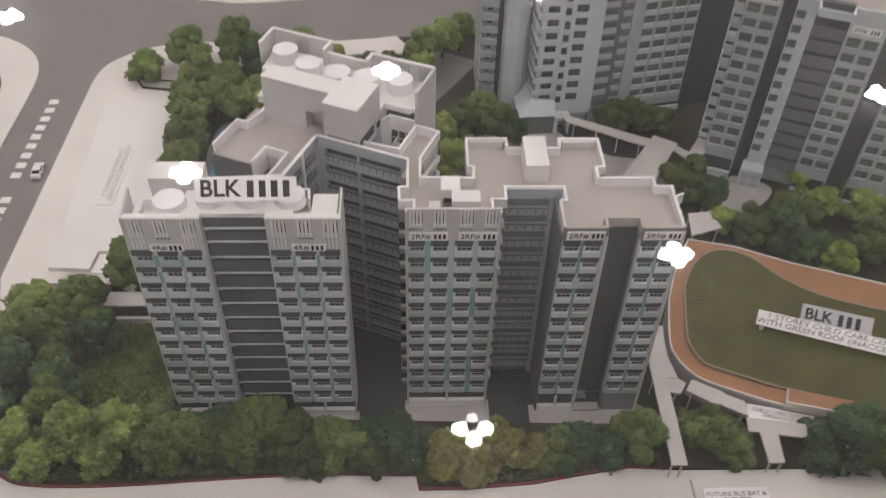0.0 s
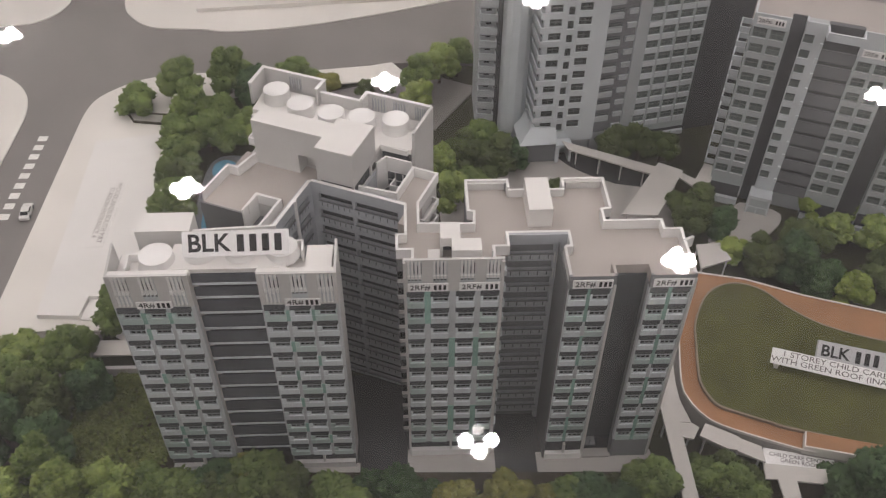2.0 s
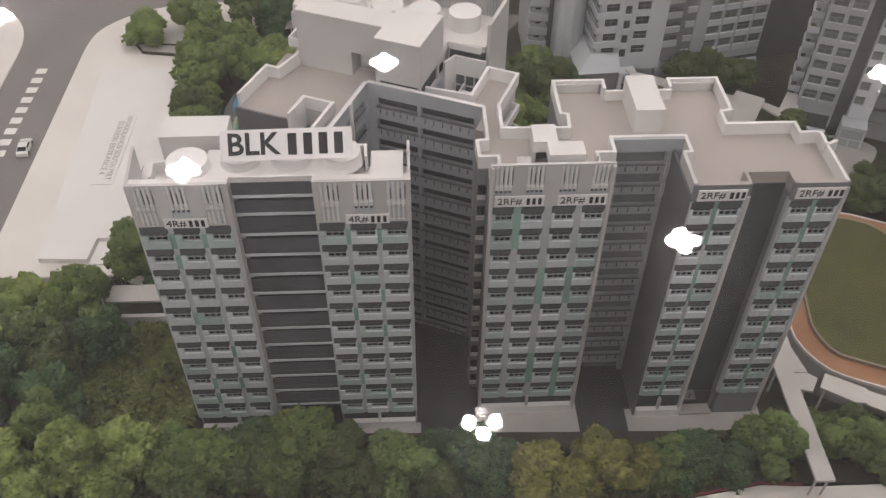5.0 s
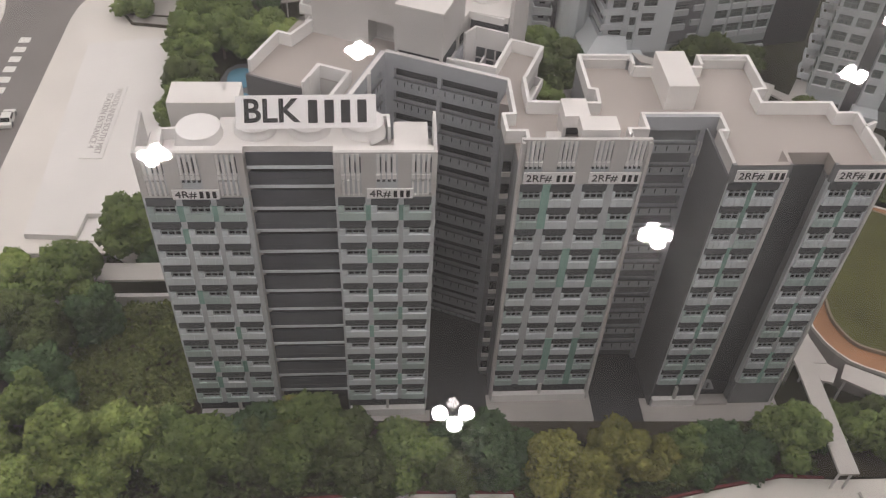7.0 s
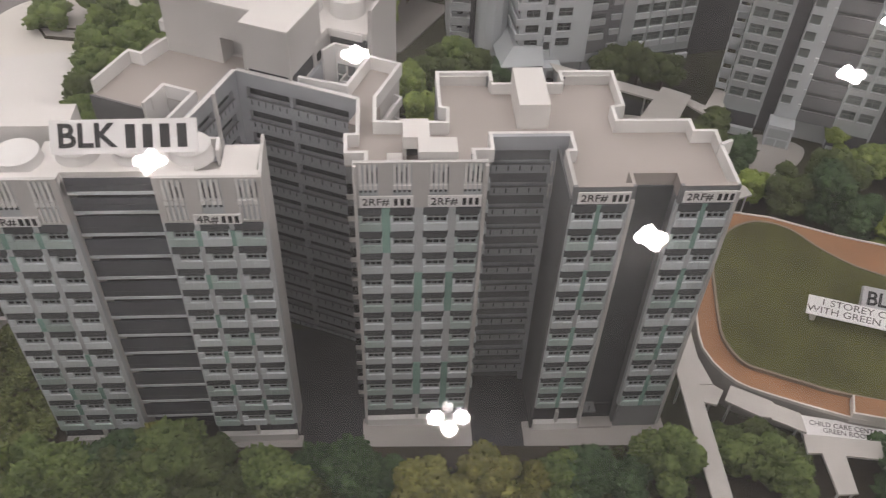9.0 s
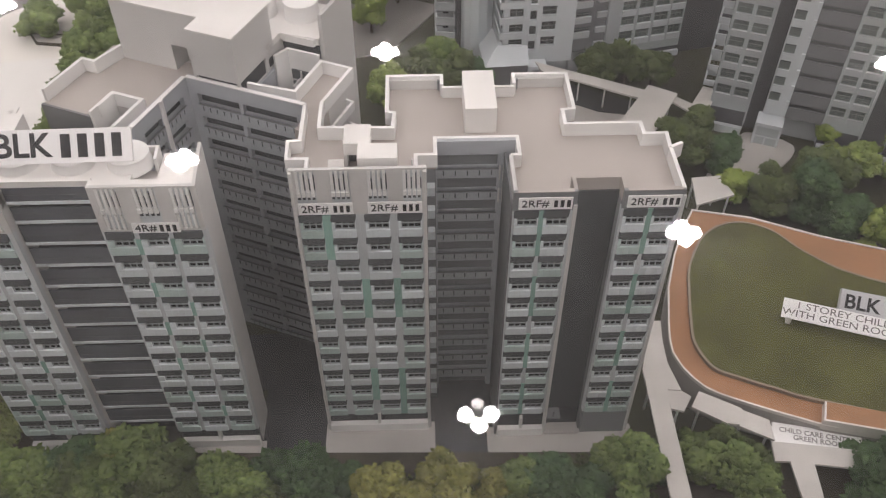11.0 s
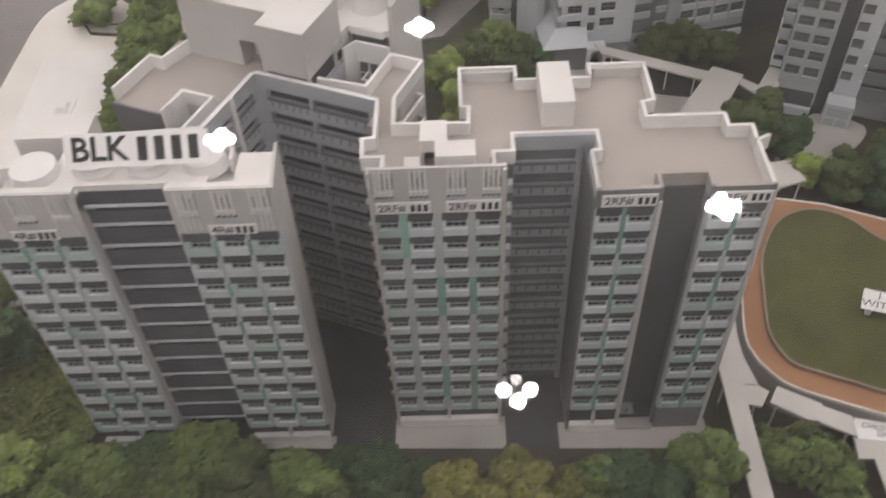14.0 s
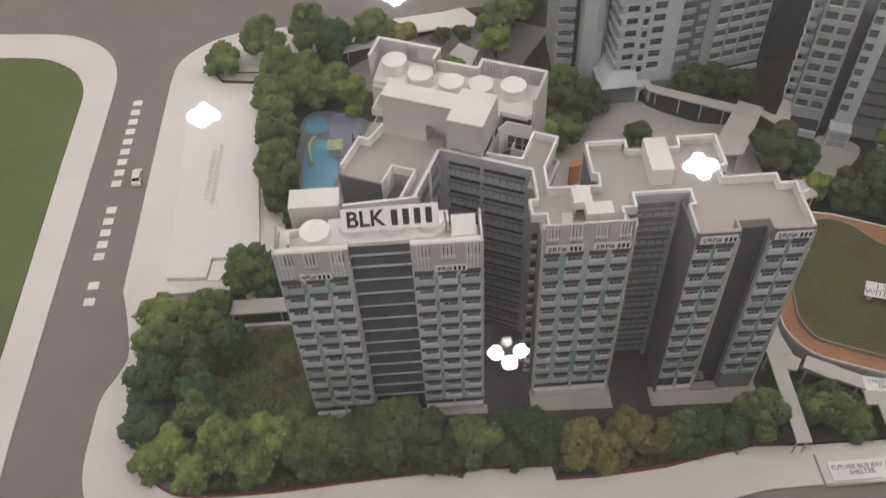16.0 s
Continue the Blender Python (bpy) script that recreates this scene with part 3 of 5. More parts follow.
def screen(parent, m, x0, x1, z0, z1, groups, plated=()):
    """A parapet wall with groups of four upright slots; each holds a white bar with a square knob under it, then a short lower bar, or a small dark hole over a name plate."""
    depth = 0.16
    za, zb, zm = z0 + 0.12, z1 - 0.1, z0 + (z1 - z0) * 0.475
    g = Geo(m)
    xs = [x0] + [c for a in groups for c in a] + [x1]
    for a, b in zip(xs[::2], xs[1::2]):
        g.box(a, b, 0, depth, z0, z1)
    for a, b in groups:
        g.box(a, b, 0, depth, zb, z1)
        g.box(a, b, 0, depth, z0, za)
    part("parapet_screen", g, PALE, parent)
    for k, (a, b) in enumerate(groups):
        s = (b - a) / 4
        part("slot_backing", Geo(m).box(a, b, depth * 0.55, depth * 0.85, za, zb), FACADE, parent, "grey slot backing")
        for i in range(4):
            x = a + i * s + s * 0.1
            bar = Geo(m).box(x, x + s * 0.56, -0.03, depth * 0.55, zm + 0.12, zb)
            bar.box(x - s * 0.05, x + s * 0.68, -0.08, depth * 0.55, zm - 0.12, zm + 0.12)
            if k not in plated:
                bar.box(x + s * 0.06, x + s * 0.5, -0.02, depth * 0.55, za, zm - 0.26)
            part("screen_bar", bar, WHITE, parent)
            dark = Geo(m)
            if (2 * k + i) % 5:
                dark.box(x + s * 0.6, x + s * 0.84, depth * 0.4, depth * 0.54, zm + 0.16, zm + (0.62 + 0.2 * ((k + i) % 2)) * (zb - zm))
            if k in plated:
                dark.box(x + s * 0.02, x + s * 0.58, depth * 0.4, depth * 0.54, zm - 0.38, zm - 0.16)
            if dark.v:
                part("slit", dark, HOOD, parent, "dark slit")


def slotted(parent, m, x0, x1, slots, ztop, zroof, rows, depth=0.3, ticks=6, slot_h=0.54, first=0.82, cap=True):
    """A corridor wall: pale bands with long dark slots between, storey by storey. m: x along the wall, y inward."""
    g = Geo(m)
    xs = [x0] + [c for s in slots for c in s] + [x1]
    for a, b in zip(xs[::2], xs[1::2]):
        g.box(a, b, 0, depth, 0, ztop)
    for a, b in slots:
        top_ = ztop
        for r in range(rows):
            z = ztop - first - r * STOREY
            g.box(a, b, 0, depth, z, top_)
            top_ = z - slot_h
        g.box(a, b, 0, depth, max(0.0, top_ - 0.8), top_)
    part("corridor_wall", g, CORRIDOR, parent)
    if cap:
        part("wall_cap", Geo(m).box(x0 - 0.02, x1, -0.02, 0.2, ztop + 0.002, ztop + 0.05), WHITE, parent)
    for a, b in slots:
        for r in range(rows):
            z = ztop - first - r * STOREY - slot_h
            t = Geo(m)
            for i in range(ticks):
                x = a + (b - a) * (i + 0.5) / ticks
                t.box(x - 0.03, x + 0.03, -0.012, 0.01, z - 0.44, z - 0.16)
            part("vent_slits", t, HOOD, parent, "row of thin grey slits")
            part("corridor_sill", Geo(m).box(a - 0.04, b + 0.04, -0.06, 0.1, z - 0.06, z + 0.0), GREY, parent)
    # wall behind the slots, coloured dark so the slots look shaded
    part("corridor_back", Geo(m).box(x0 + 0.02, x1 - 0.02, depth + 0.35, depth + 0.5, 0, zroof - 0.1), HOOD, parent, "corridor wall coloured dark as slot shade")


ZW = 17.2  # top of the uppermost window row
# wing with the tall screens, pair of flats nearest the street corner
A0, A1, A2, A3, AY, AZ = -16.75, -12.1, -8.25, -3.72, 39.2, 19.75
MA = Matrix.Translation((0, AY, 0))
facade(block, MA, [(A0 + 0.12, A0 + 1.42), (A0 + 1.72, A0 + 2.95), (A0 + 3.22, A0 + 4.42)], ZW, x0=A0, x1=A1, green=((A0 + 1.43, 0.28, 0.35, 1), (A0 + 2.96, 0.25, 0.35, 1), (A0 + 1.43, 0.28, 1.35, 2), (A0 + 1.43, 0.28, 4.35, 5), (A0 + 2.96, 0.25, 6.35, 7), (A0 + 1.43, 0.28, 8.35, 9), (A0 + 2.96, 0.25, 8.35, 9), (A0 + 1.43, 0.28, 9.35, 10)),
       mint={(0, 0), (1, 0), (2, 0), (1, 4), (0, 7), (1, 8), (0, 9), (2, 9), (0, 10), (1, 10)}, notch=0.2, hood_h=0.46)
facade(block, MA, [(A2 + 0.12, A2 + 1.35), (A2 + 1.6, A2 + 2.85), (A2 + 3.08, A2 + 4.35)], ZW, x0=A2, x1=A3, green=((A2 + 1.36, 0.23, 0.35, 1), (A2 + 2.86, 0.21, 0.35, 1), (A2 + 1.36, 0.23, 2.35, 3), (A2 + 2.86, 0.21, 3.35, 4), (A2 + 1.36, 0.23, 4.35, 5), (A2 + 2.86, 0.21, 5.35, 6), (A2 + 1.36, 0.23, 6.35, 7), (A2 + 1.36, 0.23, 8.35, 9), (A2 + 2.86, 0.21, 9.35, 10)),
       mint={(0, 0), (2, 0), (1, 2), (1, 5), (0, 8), (2, 8), (1, 9), (0, 10), (2, 10)}, notch=0.2, hood_h=0.46)
screen(block, MA, A0, A1, ZW, AZ, [(A0 + 0.3, A0 + 1.2), (A0 + 1.85, A0 + 2.75), (A0 + 3.45, A0 + 4.35)], (1,))
screen(block, MA, A2, A3, ZW, AZ, [(A2 + 0.3, A2 + 1.2), (A2 + 1.85, A2 + 2.8), (A2 + 3.4, A2 + 4.3)], (1,))
core = Geo().box(A0 + 0.05, A1 - 0.02, AY + 0.3, AY + 3.0, 0.0, 18.55).box(A2 + 0.02, A3 - 0.05, AY + 0.3, AY + 2.3, 0.0, 18.55).box(A1 - 0.1, A2 + 0.1, AY + 1.6, AY + 3.6, 0.0, 19.0)
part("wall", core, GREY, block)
for xa in (A3 - 0.14, A0):
    fin = Geo().box(xa, xa + 0.14, AY + 0.322, AY + 2.3, 0, ZW).box(xa, xa + 0.14, AY + 0.162, AY + 2.3, ZW, AZ)
    fin.add([(xa, AY + 0.162, AZ), (xa + 0.14, AY + 0.162, AZ), (xa + 0.14, AY + 2.3, AZ), (xa, AY + 2.3, AZ), (xa + 0.14, AY + 2.3, AZ + 0.5), (xa, AY + 2.3, AZ + 0.5)], [(0, 1, 4, 5), (1, 2, 4), (3, 0, 5), (2, 3, 5, 4), (0, 3, 2, 1)])
    part("side_wall", fin, PALE, block, "side wall rising to a peak")
part("side_wall", Geo().box(A1 - 0.14, A1, AY + 0.322, AY + 1.8, 0, AZ - 0.5).box(A1 - 0.14, A1, AY + 0.142, AY + 0.321, ZW, AZ - 0.5), PALE, block)
part("side_wall", Geo().box(A2, A2 + 0.14, AY + 0.322, AY + 1.8, 0, AZ - 0.5).box(A2, A2 + 0.14, AY + 0.142, AY + 0.321, ZW, AZ - 0.5), PALE, block)
part("roof", Geo().box(A0 + 0.16, A1, AY + 0.17, AY + 3.0, 18.5, 18.7).box(A1, A2, AY + 0.65, AY + 3.6, 18.95, 19.2).box(A2, A3 - 0.16, AY + 0.17, AY + 2.3, 18.5, 18.7), ROOFWHITE, block, "white roof deck")
part("roof_kerb", Geo().box(A0 + 0.15, A1, AY + 0.165, AY + 0.5, 18.7, AZ - 0.02).box(A2, A3 - 0.15, AY + 0.165, AY + 0.5, 18.7, AZ - 0.02).box(A1, A2, AY + 0.62, AY + 0.85, 19.2, 19.62), ROOFWHITE, block)
# open galleries between the two pairs of flats
for r in range(13):
    z = 18.55 - 1.12 * r if r < 2 else 16.1 - STOREY * (r - 2)
    if z < 1:
        break
    part("gallery_slab", Geo().box(A1, A2, AY + 0.55, AY + 0.68, z - 0.16, z), LEDGE, block, "white slab edge")
    # floors and back wall coloured dark to hold the galleries' shade
    part("gallery_floor", Geo().box(A1, A2, AY + 0.68, AY + 1.6, z - 0.2, z - 0.1), DARK, block, "gallery floor coloured dark as shade")
part("gallery_back", Geo().box(A1, A2, AY + 1.45, AY + 1.62, 0, 19), DARK, block, "gallery wall coloured dark as shade")
for r in range(13):
    z = 18.55 - 1.12 * r if r < 2 else 16.1 - STOREY * (r - 2)
    up = 0.72 if r < 2 else 0.98
    if z < 1:
        break
    part("gallery_panel", Geo().box(A1 + 0.02, A2 - 0.02, AY + 0.6, AY + 0.64, z, z + up).box(A1 + 0.02, A2 - 0.02, AY + 0.585, AY + 0.65, z + up, z + up + 0.03), PANEL, block, "slate-grey gallery panel")
    rail = Geo().box(A1 + 0.05, A2 - 0.05, AY + 0.57, AY + 0.584, z + 0.34, z + 0.37)
    for i in range(12):
        x = A1 + 0.15 + i * (A2 - A1 - 0.3) / 11
        rail.box(x - 0.02, x + 0.02, AY + 0.572, AY + 0.582, z + 0.02, z + 0.34)
    part("gallery_rail", rail, FLANK, block, "thin grey railing")


def tank(x, y, z0, z1, r, parent, flare=1.05):
    body = part("water_tank", Geo().cyl(x, y, r * flare, z0, z1 - 0.12, 36, r), TANK, parent, "white round water tank")
    part("tank_lid", Geo().cyl(x, y, r * 1.04, z1 - 0.12, z1, 36, bevel=0.03), TANK, body)
    return body


tank(-14.15, 40.9, 18.7, 19.88, 0.94, block, 1.3)
for x in (-11.75, -9.35, -6.95):
    tank(x, 41.35, 19.2, 19.88, 0.88, block, 1.15)
part("tank_plinth", Geo().box(A1 - 1.3, A2 + 1.6, AY + 0.86, AY + 3.0, 18.6, 19.4), ROOFWHITE, block)
# roof rooms and small upstands on this wing
part("lift_room", Geo().box(-16.1, -12.8, 43.55, 45.25, 15.0, 19.22), ROOFWHITE, block, "white box-shaped roof room")
part("roof_box", Geo().box(-5.6, -4.05, 40.2, 42.05, 18.7, 19.25), ROOFWHITE, block, "white roof box")
part("upstand", Geo().wall([(-15.9, 40.4), (-16.0, 41.5), (-15.1, 41.6)], 0.14, 18.7, 19.3), WHITE, block)
part("upstand", Geo().wall([(-6.4, 42.1), (-5.85, 42.1), (-5.8, 41.2)], 0.14, 18.7, 19.6), WHITE, block)
part("upstand", Geo().wall([(-12.5, 43.3), (-7.6, 43.6)], 0.16, 18.6, 19.5), WHITE, block)

# wing with four flats: screened pair, recess, then two narrow pairs with a dark slot between
BX, BW, BY_, BR = 0.1, 5.95, 40.0, 18.1
MB = Matrix.Translation((0, BY_, 0))
facade(block, MB, [(0.28, 1.27), (1.68, 2.75), (3.2, 4.28), (4.68, 5.72)], ZW, x0=BX, x1=BW, green=((1.28, 0.39, 0, 2), (2.78, 0.4, 3, 5), (4.3, 0.36, 3, 5), (2.78, 0.4, 8, 10), (4.3, 0.36, 8, 11)),
       mint={(0, 0), (0, 1), (3, 1), (3, 2), (0, 4), (1, 4), (3, 4), (3, 5), (0, 6), (3, 6), (3, 7), (0, 9), (1, 9), (3, 9), (0, 10), (1, 10), (2, 10), (3, 10)})
screen(block, MB, BX, BW, ZW, 19.8, [(0.3, 1.15), (1.8, 2.65), (3.4, 4.25), (4.92, 5.75)], (0, 1, 2, 3))
MC = Matrix.Translation((0, 39.4, 0))
facade(block, MC, [(9.82, 10.86), (11.1, 12.2)], 17.75, x0=9.7, x1=12.5, green=((10.87, 0.22, 0, 2), (10.87, 0.22, 3, 5), (10.87, 0.22, 6, 8), (10.87, 0.22, 9, 11)), mint={(0, 1), (1, 2), (1, 4), (0, 6), (1, 8), (0, 9), (1, 9), (0, 10)})
facade(block, MC, [(14.65, 15.66), (15.92, 16.96)], 17.75, x0=14.5, x1=17.2, green=((15.67, 0.24, 0, 2), (15.67, 0.24, 3, 5), (15.67, 0.24, 6, 8), (15.67, 0.24, 9, 11)), mint={(0, 1), (0, 4), (1, 4), (0, 7), (1, 9), (0, 10), (1, 10)})
part("front_parapet", Geo(MC).box(9.7, 12.5, 0, 0.16, 17.75, 18.8).box(14.5, 17.2, 0, 0.16, 17.75, 18.8), GREY, block)
b_plan = [(0.12, 40.3), (5.93, 40.3), (5.93, 42.1), (6.4, 42.1), (6.4, 43.35), (10.2, 43.35), (10.2, 42.1), (9.72, 42.1), (9.72, 39.7), (12.5, 39.7), (12.5, 40.3), (14.5, 40.3), (14.5, 39.7), (17.18, 39.7), (17.18, 42.3),
          (17.2, 43.4), (16.1, 43.4), (16.1, 44.3), (12.5, 44.3), (12.5, 45.4), (13.2, 45.5), (13.2, 48.5), (10.4, 48.5), (10.4, 47.55), (6.9, 47.55), (6.9, 48.5), (4.1, 48.5), (4.1, 45.4), (4.5, 45.3), (4.4, 44.15),
          (1.0, 44.3), (1.0, 46.4), (0.15, 46.3), (0.2, 43.4), (-0.4, 43.3), (-0.35, 42.0), (0.12, 42.0)]
part("wall", Geo().prism(b_plan, 0.0, BR - 0.15), GREY, block)
part("roof", Geo().prism(b_plan, BR - 0.15, BR), ROOF, block, "beige-grey flat roof")
PT = 18.8
pw = 0.17


def parapet(path, z1=PT, z0=None, colour=None, m=None):
    part("parapet", Geo(m).wall(path, pw, BR - 0.02 if z0 is None else z0, z1), colour or WHITE, block)


parapet([(9.8, 42.02), (10.2, 42.02), (10.2, 43.35), (6.4, 43.35), (6.4, 42.15), (5.5, 42.15), (5.5, 40.4)])
parapet([(9.8, 42.0), (9.8, 39.55)], colour=PALE)
parapet([(12.42, 39.58), (12.42, 40.38), (14.58, 40.38), (14.58, 39.58)], colour=ROOF)
part("parapet_top", Geo().box(9.9, 12.33, 39.37, 39.6, PT + 0.002, PT + 0.03).box(14.67, 17.02, 39.37, 39.6, PT + 0.002, PT + 0.03), ROOF, block)
parapet([(17.12, 39.5), (17.12, 42.3)])
parapet([(17.1, 42.35), (17.15, 43.4), (16.1, 43.4), (16.1, 44.25), (12.55, 44.25), (12.55, 45.35), (13.12, 45.45), (13.12, 48.42), (10.45, 48.42), (10.45, 47.6)])
parapet([(17.12, 42.3), (17.7, 42.6)], PT + 0.05)
parapet([(10.45, 47.5), (6.85, 47.5)], PT - 0.1)
parapet([(6.85, 47.6), (6.85, 48.42), (4.15, 48.42), (4.15, 45.45), (4.52, 45.35), (4.45, 44.2), (1.0, 44.3), (1.0, 46.4)])
parapet([(0.2, 46.2), (0.2, 43.35), (-0.35, 43.3), (-0.3, 42.02), (0.62, 42.02), (0.62, 41.1)])
# inner sill line and dark corner joints on the two back parapets
part("corner_joint", Geo().box(6.64, 6.75, 48.06, 48.18, BR, PT - 0.12).box(10.57, 10.68, 48.06, 48.18, BR, PT - 0.12), GREY, block, "dark corner joint")
part("parapet_cap", Geo().box(4.3, 6.75, 48.2, 48.34, BR, PT - 0.18).box(10.55, 13.0, 48.2, 48.34, BR, PT - 0.18), PALE, block)
part("lift_room", Geo().box(7.85, 9.35, 44.55, 47.7, BR - 0.02, 19.5), ROOFWHITE, block, "white box-shaped lift motor room")
part("stair_room", Geo().prism([(2.3, 43.4), (3.5, 43.4), (3.5, 42.0), (4.7, 42.0), (4.7, 40.95), (2.95, 40.95), (2.95, 42.0), (2.3, 42.0)], 18.95, 19.6), ROOFWHITE, block, "white L-shaped stair room roof")
part("stair_base", Geo().box(2.3, 2.45, 42.0, 43.4, BR - 0.02, 18.96).box(3.2, 4.6, 41.05, 41.98, BR - 0.02, 18.96).box(3.2, 3.45, 41.98, 43.3, BR - 0.02, 18.96), PALE, block)
# dark sheet that paints the shade inside the stair opening
part("stair_opening", Geo().box(2.45, 3.2, 42.6, 42.7, BR - 0.02, 18.96), DARK, block, "sheet coloured dark as the opening's shade")
part("roof_ramp", Geo().add([(1.55, 41.2, BR), (2.25, 41.2, BR), (2.25, 42.1, BR), (1.55, 42.1, BR), (1.55, 42.1, BR + 0.55), (2.25, 42.1, BR + 0.55)], [(3, 2, 1, 0), (0, 1, 5, 4), (2, 3, 4, 5), (1, 2, 5), (3, 0, 4)]), ROOFWHITE, block)
part("roof_pole", Geo().cyl(5.35, 41.2, 0.05, BR, 19.3, 8), PALE, block)
# recess wall with its galleries
slotted(block, Matrix.Translation((0, 43.05, 0)), 6.42, 10.18, [(6.5, 9.35)], PT - 0.02, BR, 12, depth=0.28, ticks=5, first=0.8, slot_h=0.8, cap=False)
for r in range(12):
    z = 17.2 - r * STOREY
    if r < 2:
        g = Geo()
        for i in range(4):
            g.box(9.42 + i * 0.17, 9.49 + i * 0.17, 42.96, 43.06, z - 0.75, z + 0.1)
        part("slat_grille", g, PALE, block, "upright slats")
    part("side_ledge", Geo().box(5.96, 6.36, 41.7, 42.1, z - 0.55, z - 0.05), LEDGE, block)
for r in range(12):
    z = 17.1 - r * STOREY
    part("small_window", Geo().box(-0.34, 0.06, 41.93, 41.97, z - 0.75, z - 0.15), GLASS, block, "small dark window")
    part("window_ledge", Geo().box(-0.37, 0.06, 41.88, 41.98, z - 1.05, z - 0.78), PALE, block)
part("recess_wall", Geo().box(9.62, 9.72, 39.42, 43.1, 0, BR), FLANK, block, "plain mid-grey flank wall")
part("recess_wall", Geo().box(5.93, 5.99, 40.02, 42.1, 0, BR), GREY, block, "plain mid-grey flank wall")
# charcoal here puts the deep slot's shade into the wall colour
part("slot_wall", Geo().box(12.5, 14.5, 40.2, 40.3, 0, BR), HOOD, block, "slot wall coloured dark as shade")
part("fin", Geo().box(12.36, 12.52, 39.3, 40.28, 0.4, PT - 0.75), PALE, block)
part("fin", Geo().box(17.08, 17.22, 39.3, 42.3, 0.4, PT - 0.3), PALE, block)
part("fin", Geo().box(5.8, 5.96, 39.85, 40.3, 0.4, 19.7), PALE, block)
part("fin", Geo().box(0.06, 0.2, 39.85, 40.3, 0.4, 19.7), PALE, block)
# void deck: openings over a low white wall, their shade painted on dark sheets
part("base_panel", Geo().box(14.6, 17.1, 39.42, 39.6, 0.1, 2.2), GREY, block, "plain grey base panel")
for x0, x1, y in ((A0, A1, AY), (A2, A3, AY), (BX, BW, BY_), (9.7, 12.5, 39.4)):
    part("void_deck_wall", Geo().box(x0 + 0.1, x1 - 0.1, y - 0.12, y + 0.2, 0.1, 0.75), WHITE, block, "low white wall")
    part("void_deck_column", Geo().box((x0 + x1) / 2 - 0.08, (x0 + x1) / 2 + 0.08, y - 0.05, y + 0.2, 0.75, 1.75), PALE, block)
    part("void_deck_back", Geo().box(x0 + 0.1, x1 - 0.1, y + 0.22, y + 0.29, 0.1, 1.8), DARK, block, "void deck back coloured dark as shade")
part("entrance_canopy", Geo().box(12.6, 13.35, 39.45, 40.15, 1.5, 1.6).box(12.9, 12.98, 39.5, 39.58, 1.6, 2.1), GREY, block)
part("entrance", Geo().box(12.54, 14.46, 40.05, 40.18, 0.1, 1.5), DARK, block, "panel coloured dark as the entrance shade")
part("entrance_step", Geo().box(12.54, 14.46, 39.3, 40.0, 0.1, 0.3), APRON, block)

# angled rear wing: gallery wall, terrace, tank tower
MD = turned(-5.94, 48.6, -23)
DR = 18.08
slotted(block, MD, 0.0, 6.6, [(0.5, 2.9), (3.1, 6.15)], PT, DR, 13, slot_h=0.6)
slotted(block, MD @ Matrix.Translation((0, -6.0, 0)) @ Matrix.Rotation(radians(90), 4, "Z"), 0.0, 6.0, [(2.2, 3.6), (4.0, 5.5)], PT, DR, 13, ticks=4)
body = Geo(MD).box(-6.05, -2.65, -3.6, 1.1, 0, DR - 0.1).box(-2.65, -0.75, -2.4, 1.1, 0, DR - 0.1).box(-0.95, -0.75, -6, -2.4, 0, DR - 0.1).box(-0.8, 6.55, 0.8, 1.1, 0, DR - 0.1).box(5.57, 7.3, 1.05, 3.8, 0, DR - 0.1)
body.box(-5.1, 3.05, 1.1, 4.6, 0, DR - 0.1).box(-7.0, 5.2, 4.6, 7.8, 0, 19.2).box(-4.7, 3.0, 2.8, 4.7, DR - 0.1, 19.2)
part("wall", body, PALE, block)
part("roof", Geo(MD).box(-6.05, -2.65, -3.6, 2.1, DR - 0.1, DR).box(-2.65, -0.95, -2.4, 2.1, DR - 0.1, DR).box(-0.95, -0.02, -6, 2.1, DR - 0.1, DR).box(-0.02, 6.55, 0.05, 0.9, DR - 0.1, DR).box(5.6, 7.35, 0.9, 3.75, DR - 0.1, DR).box(6.56, 7.45, -1.0, 0.89, 16.5, DR), ROOF, block, "beige-grey flat roof")
for path in ([(-4.85, 1.4), (-5.2, -0.4), (-5.95, -0.4), (-6.0, -3.4)], [(-2.62, -3.55), (-2.62, -2.35), (-0.95, -2.35), (-0.95, -6.0)]
             , [(3.1, 0.75), (5.65, 0.95), (5.65, 3.8), (7.35, 3.75), (7.3, 0.7)]):
    parapet(path, m=MD, z0=DR - 0.02)
part("pilaster", Geo(MD).cyl(0.0, -2.2, 0.14, 0, PT + 0.08, 16), WHITE, block)
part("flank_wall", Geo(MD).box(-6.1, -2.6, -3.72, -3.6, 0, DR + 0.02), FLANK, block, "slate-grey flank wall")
part("stair_well", Geo(MD).box(-2.6, -1.0, -4.1, -2.45, 16.9, 17.0), FLANK, block, "dark stair well floor")
part("stair_well_wall", Geo(MD).wall([(-2.66, -2.35), (-2.66, -4.1)], 0.14, 0, PT + 0.01), WHITE, block)
part("lift_tower", Geo(MD).box(-4.75, -1.5, 1.3, 2.9, DR - 0.05, 21.5).box(-1.5, 0.46, 1.3, 2.9, 19.6, 21.5).box(-1.5, 0.46, 2.4, 2.9, DR - 0.05, 19.6).box(0.46, 3.05, 0.15, 3.6, 19.02, 21.5), PALE, block, "pale grey roof tower")
part("tower_window", Geo(MD).box(3.04, 3.08, 3.0, 3.5, 18.3, 18.75).box(3.04, 3.08, 2.7, 3.4, 16.9, 17.5), GLASS, block, "dark window")
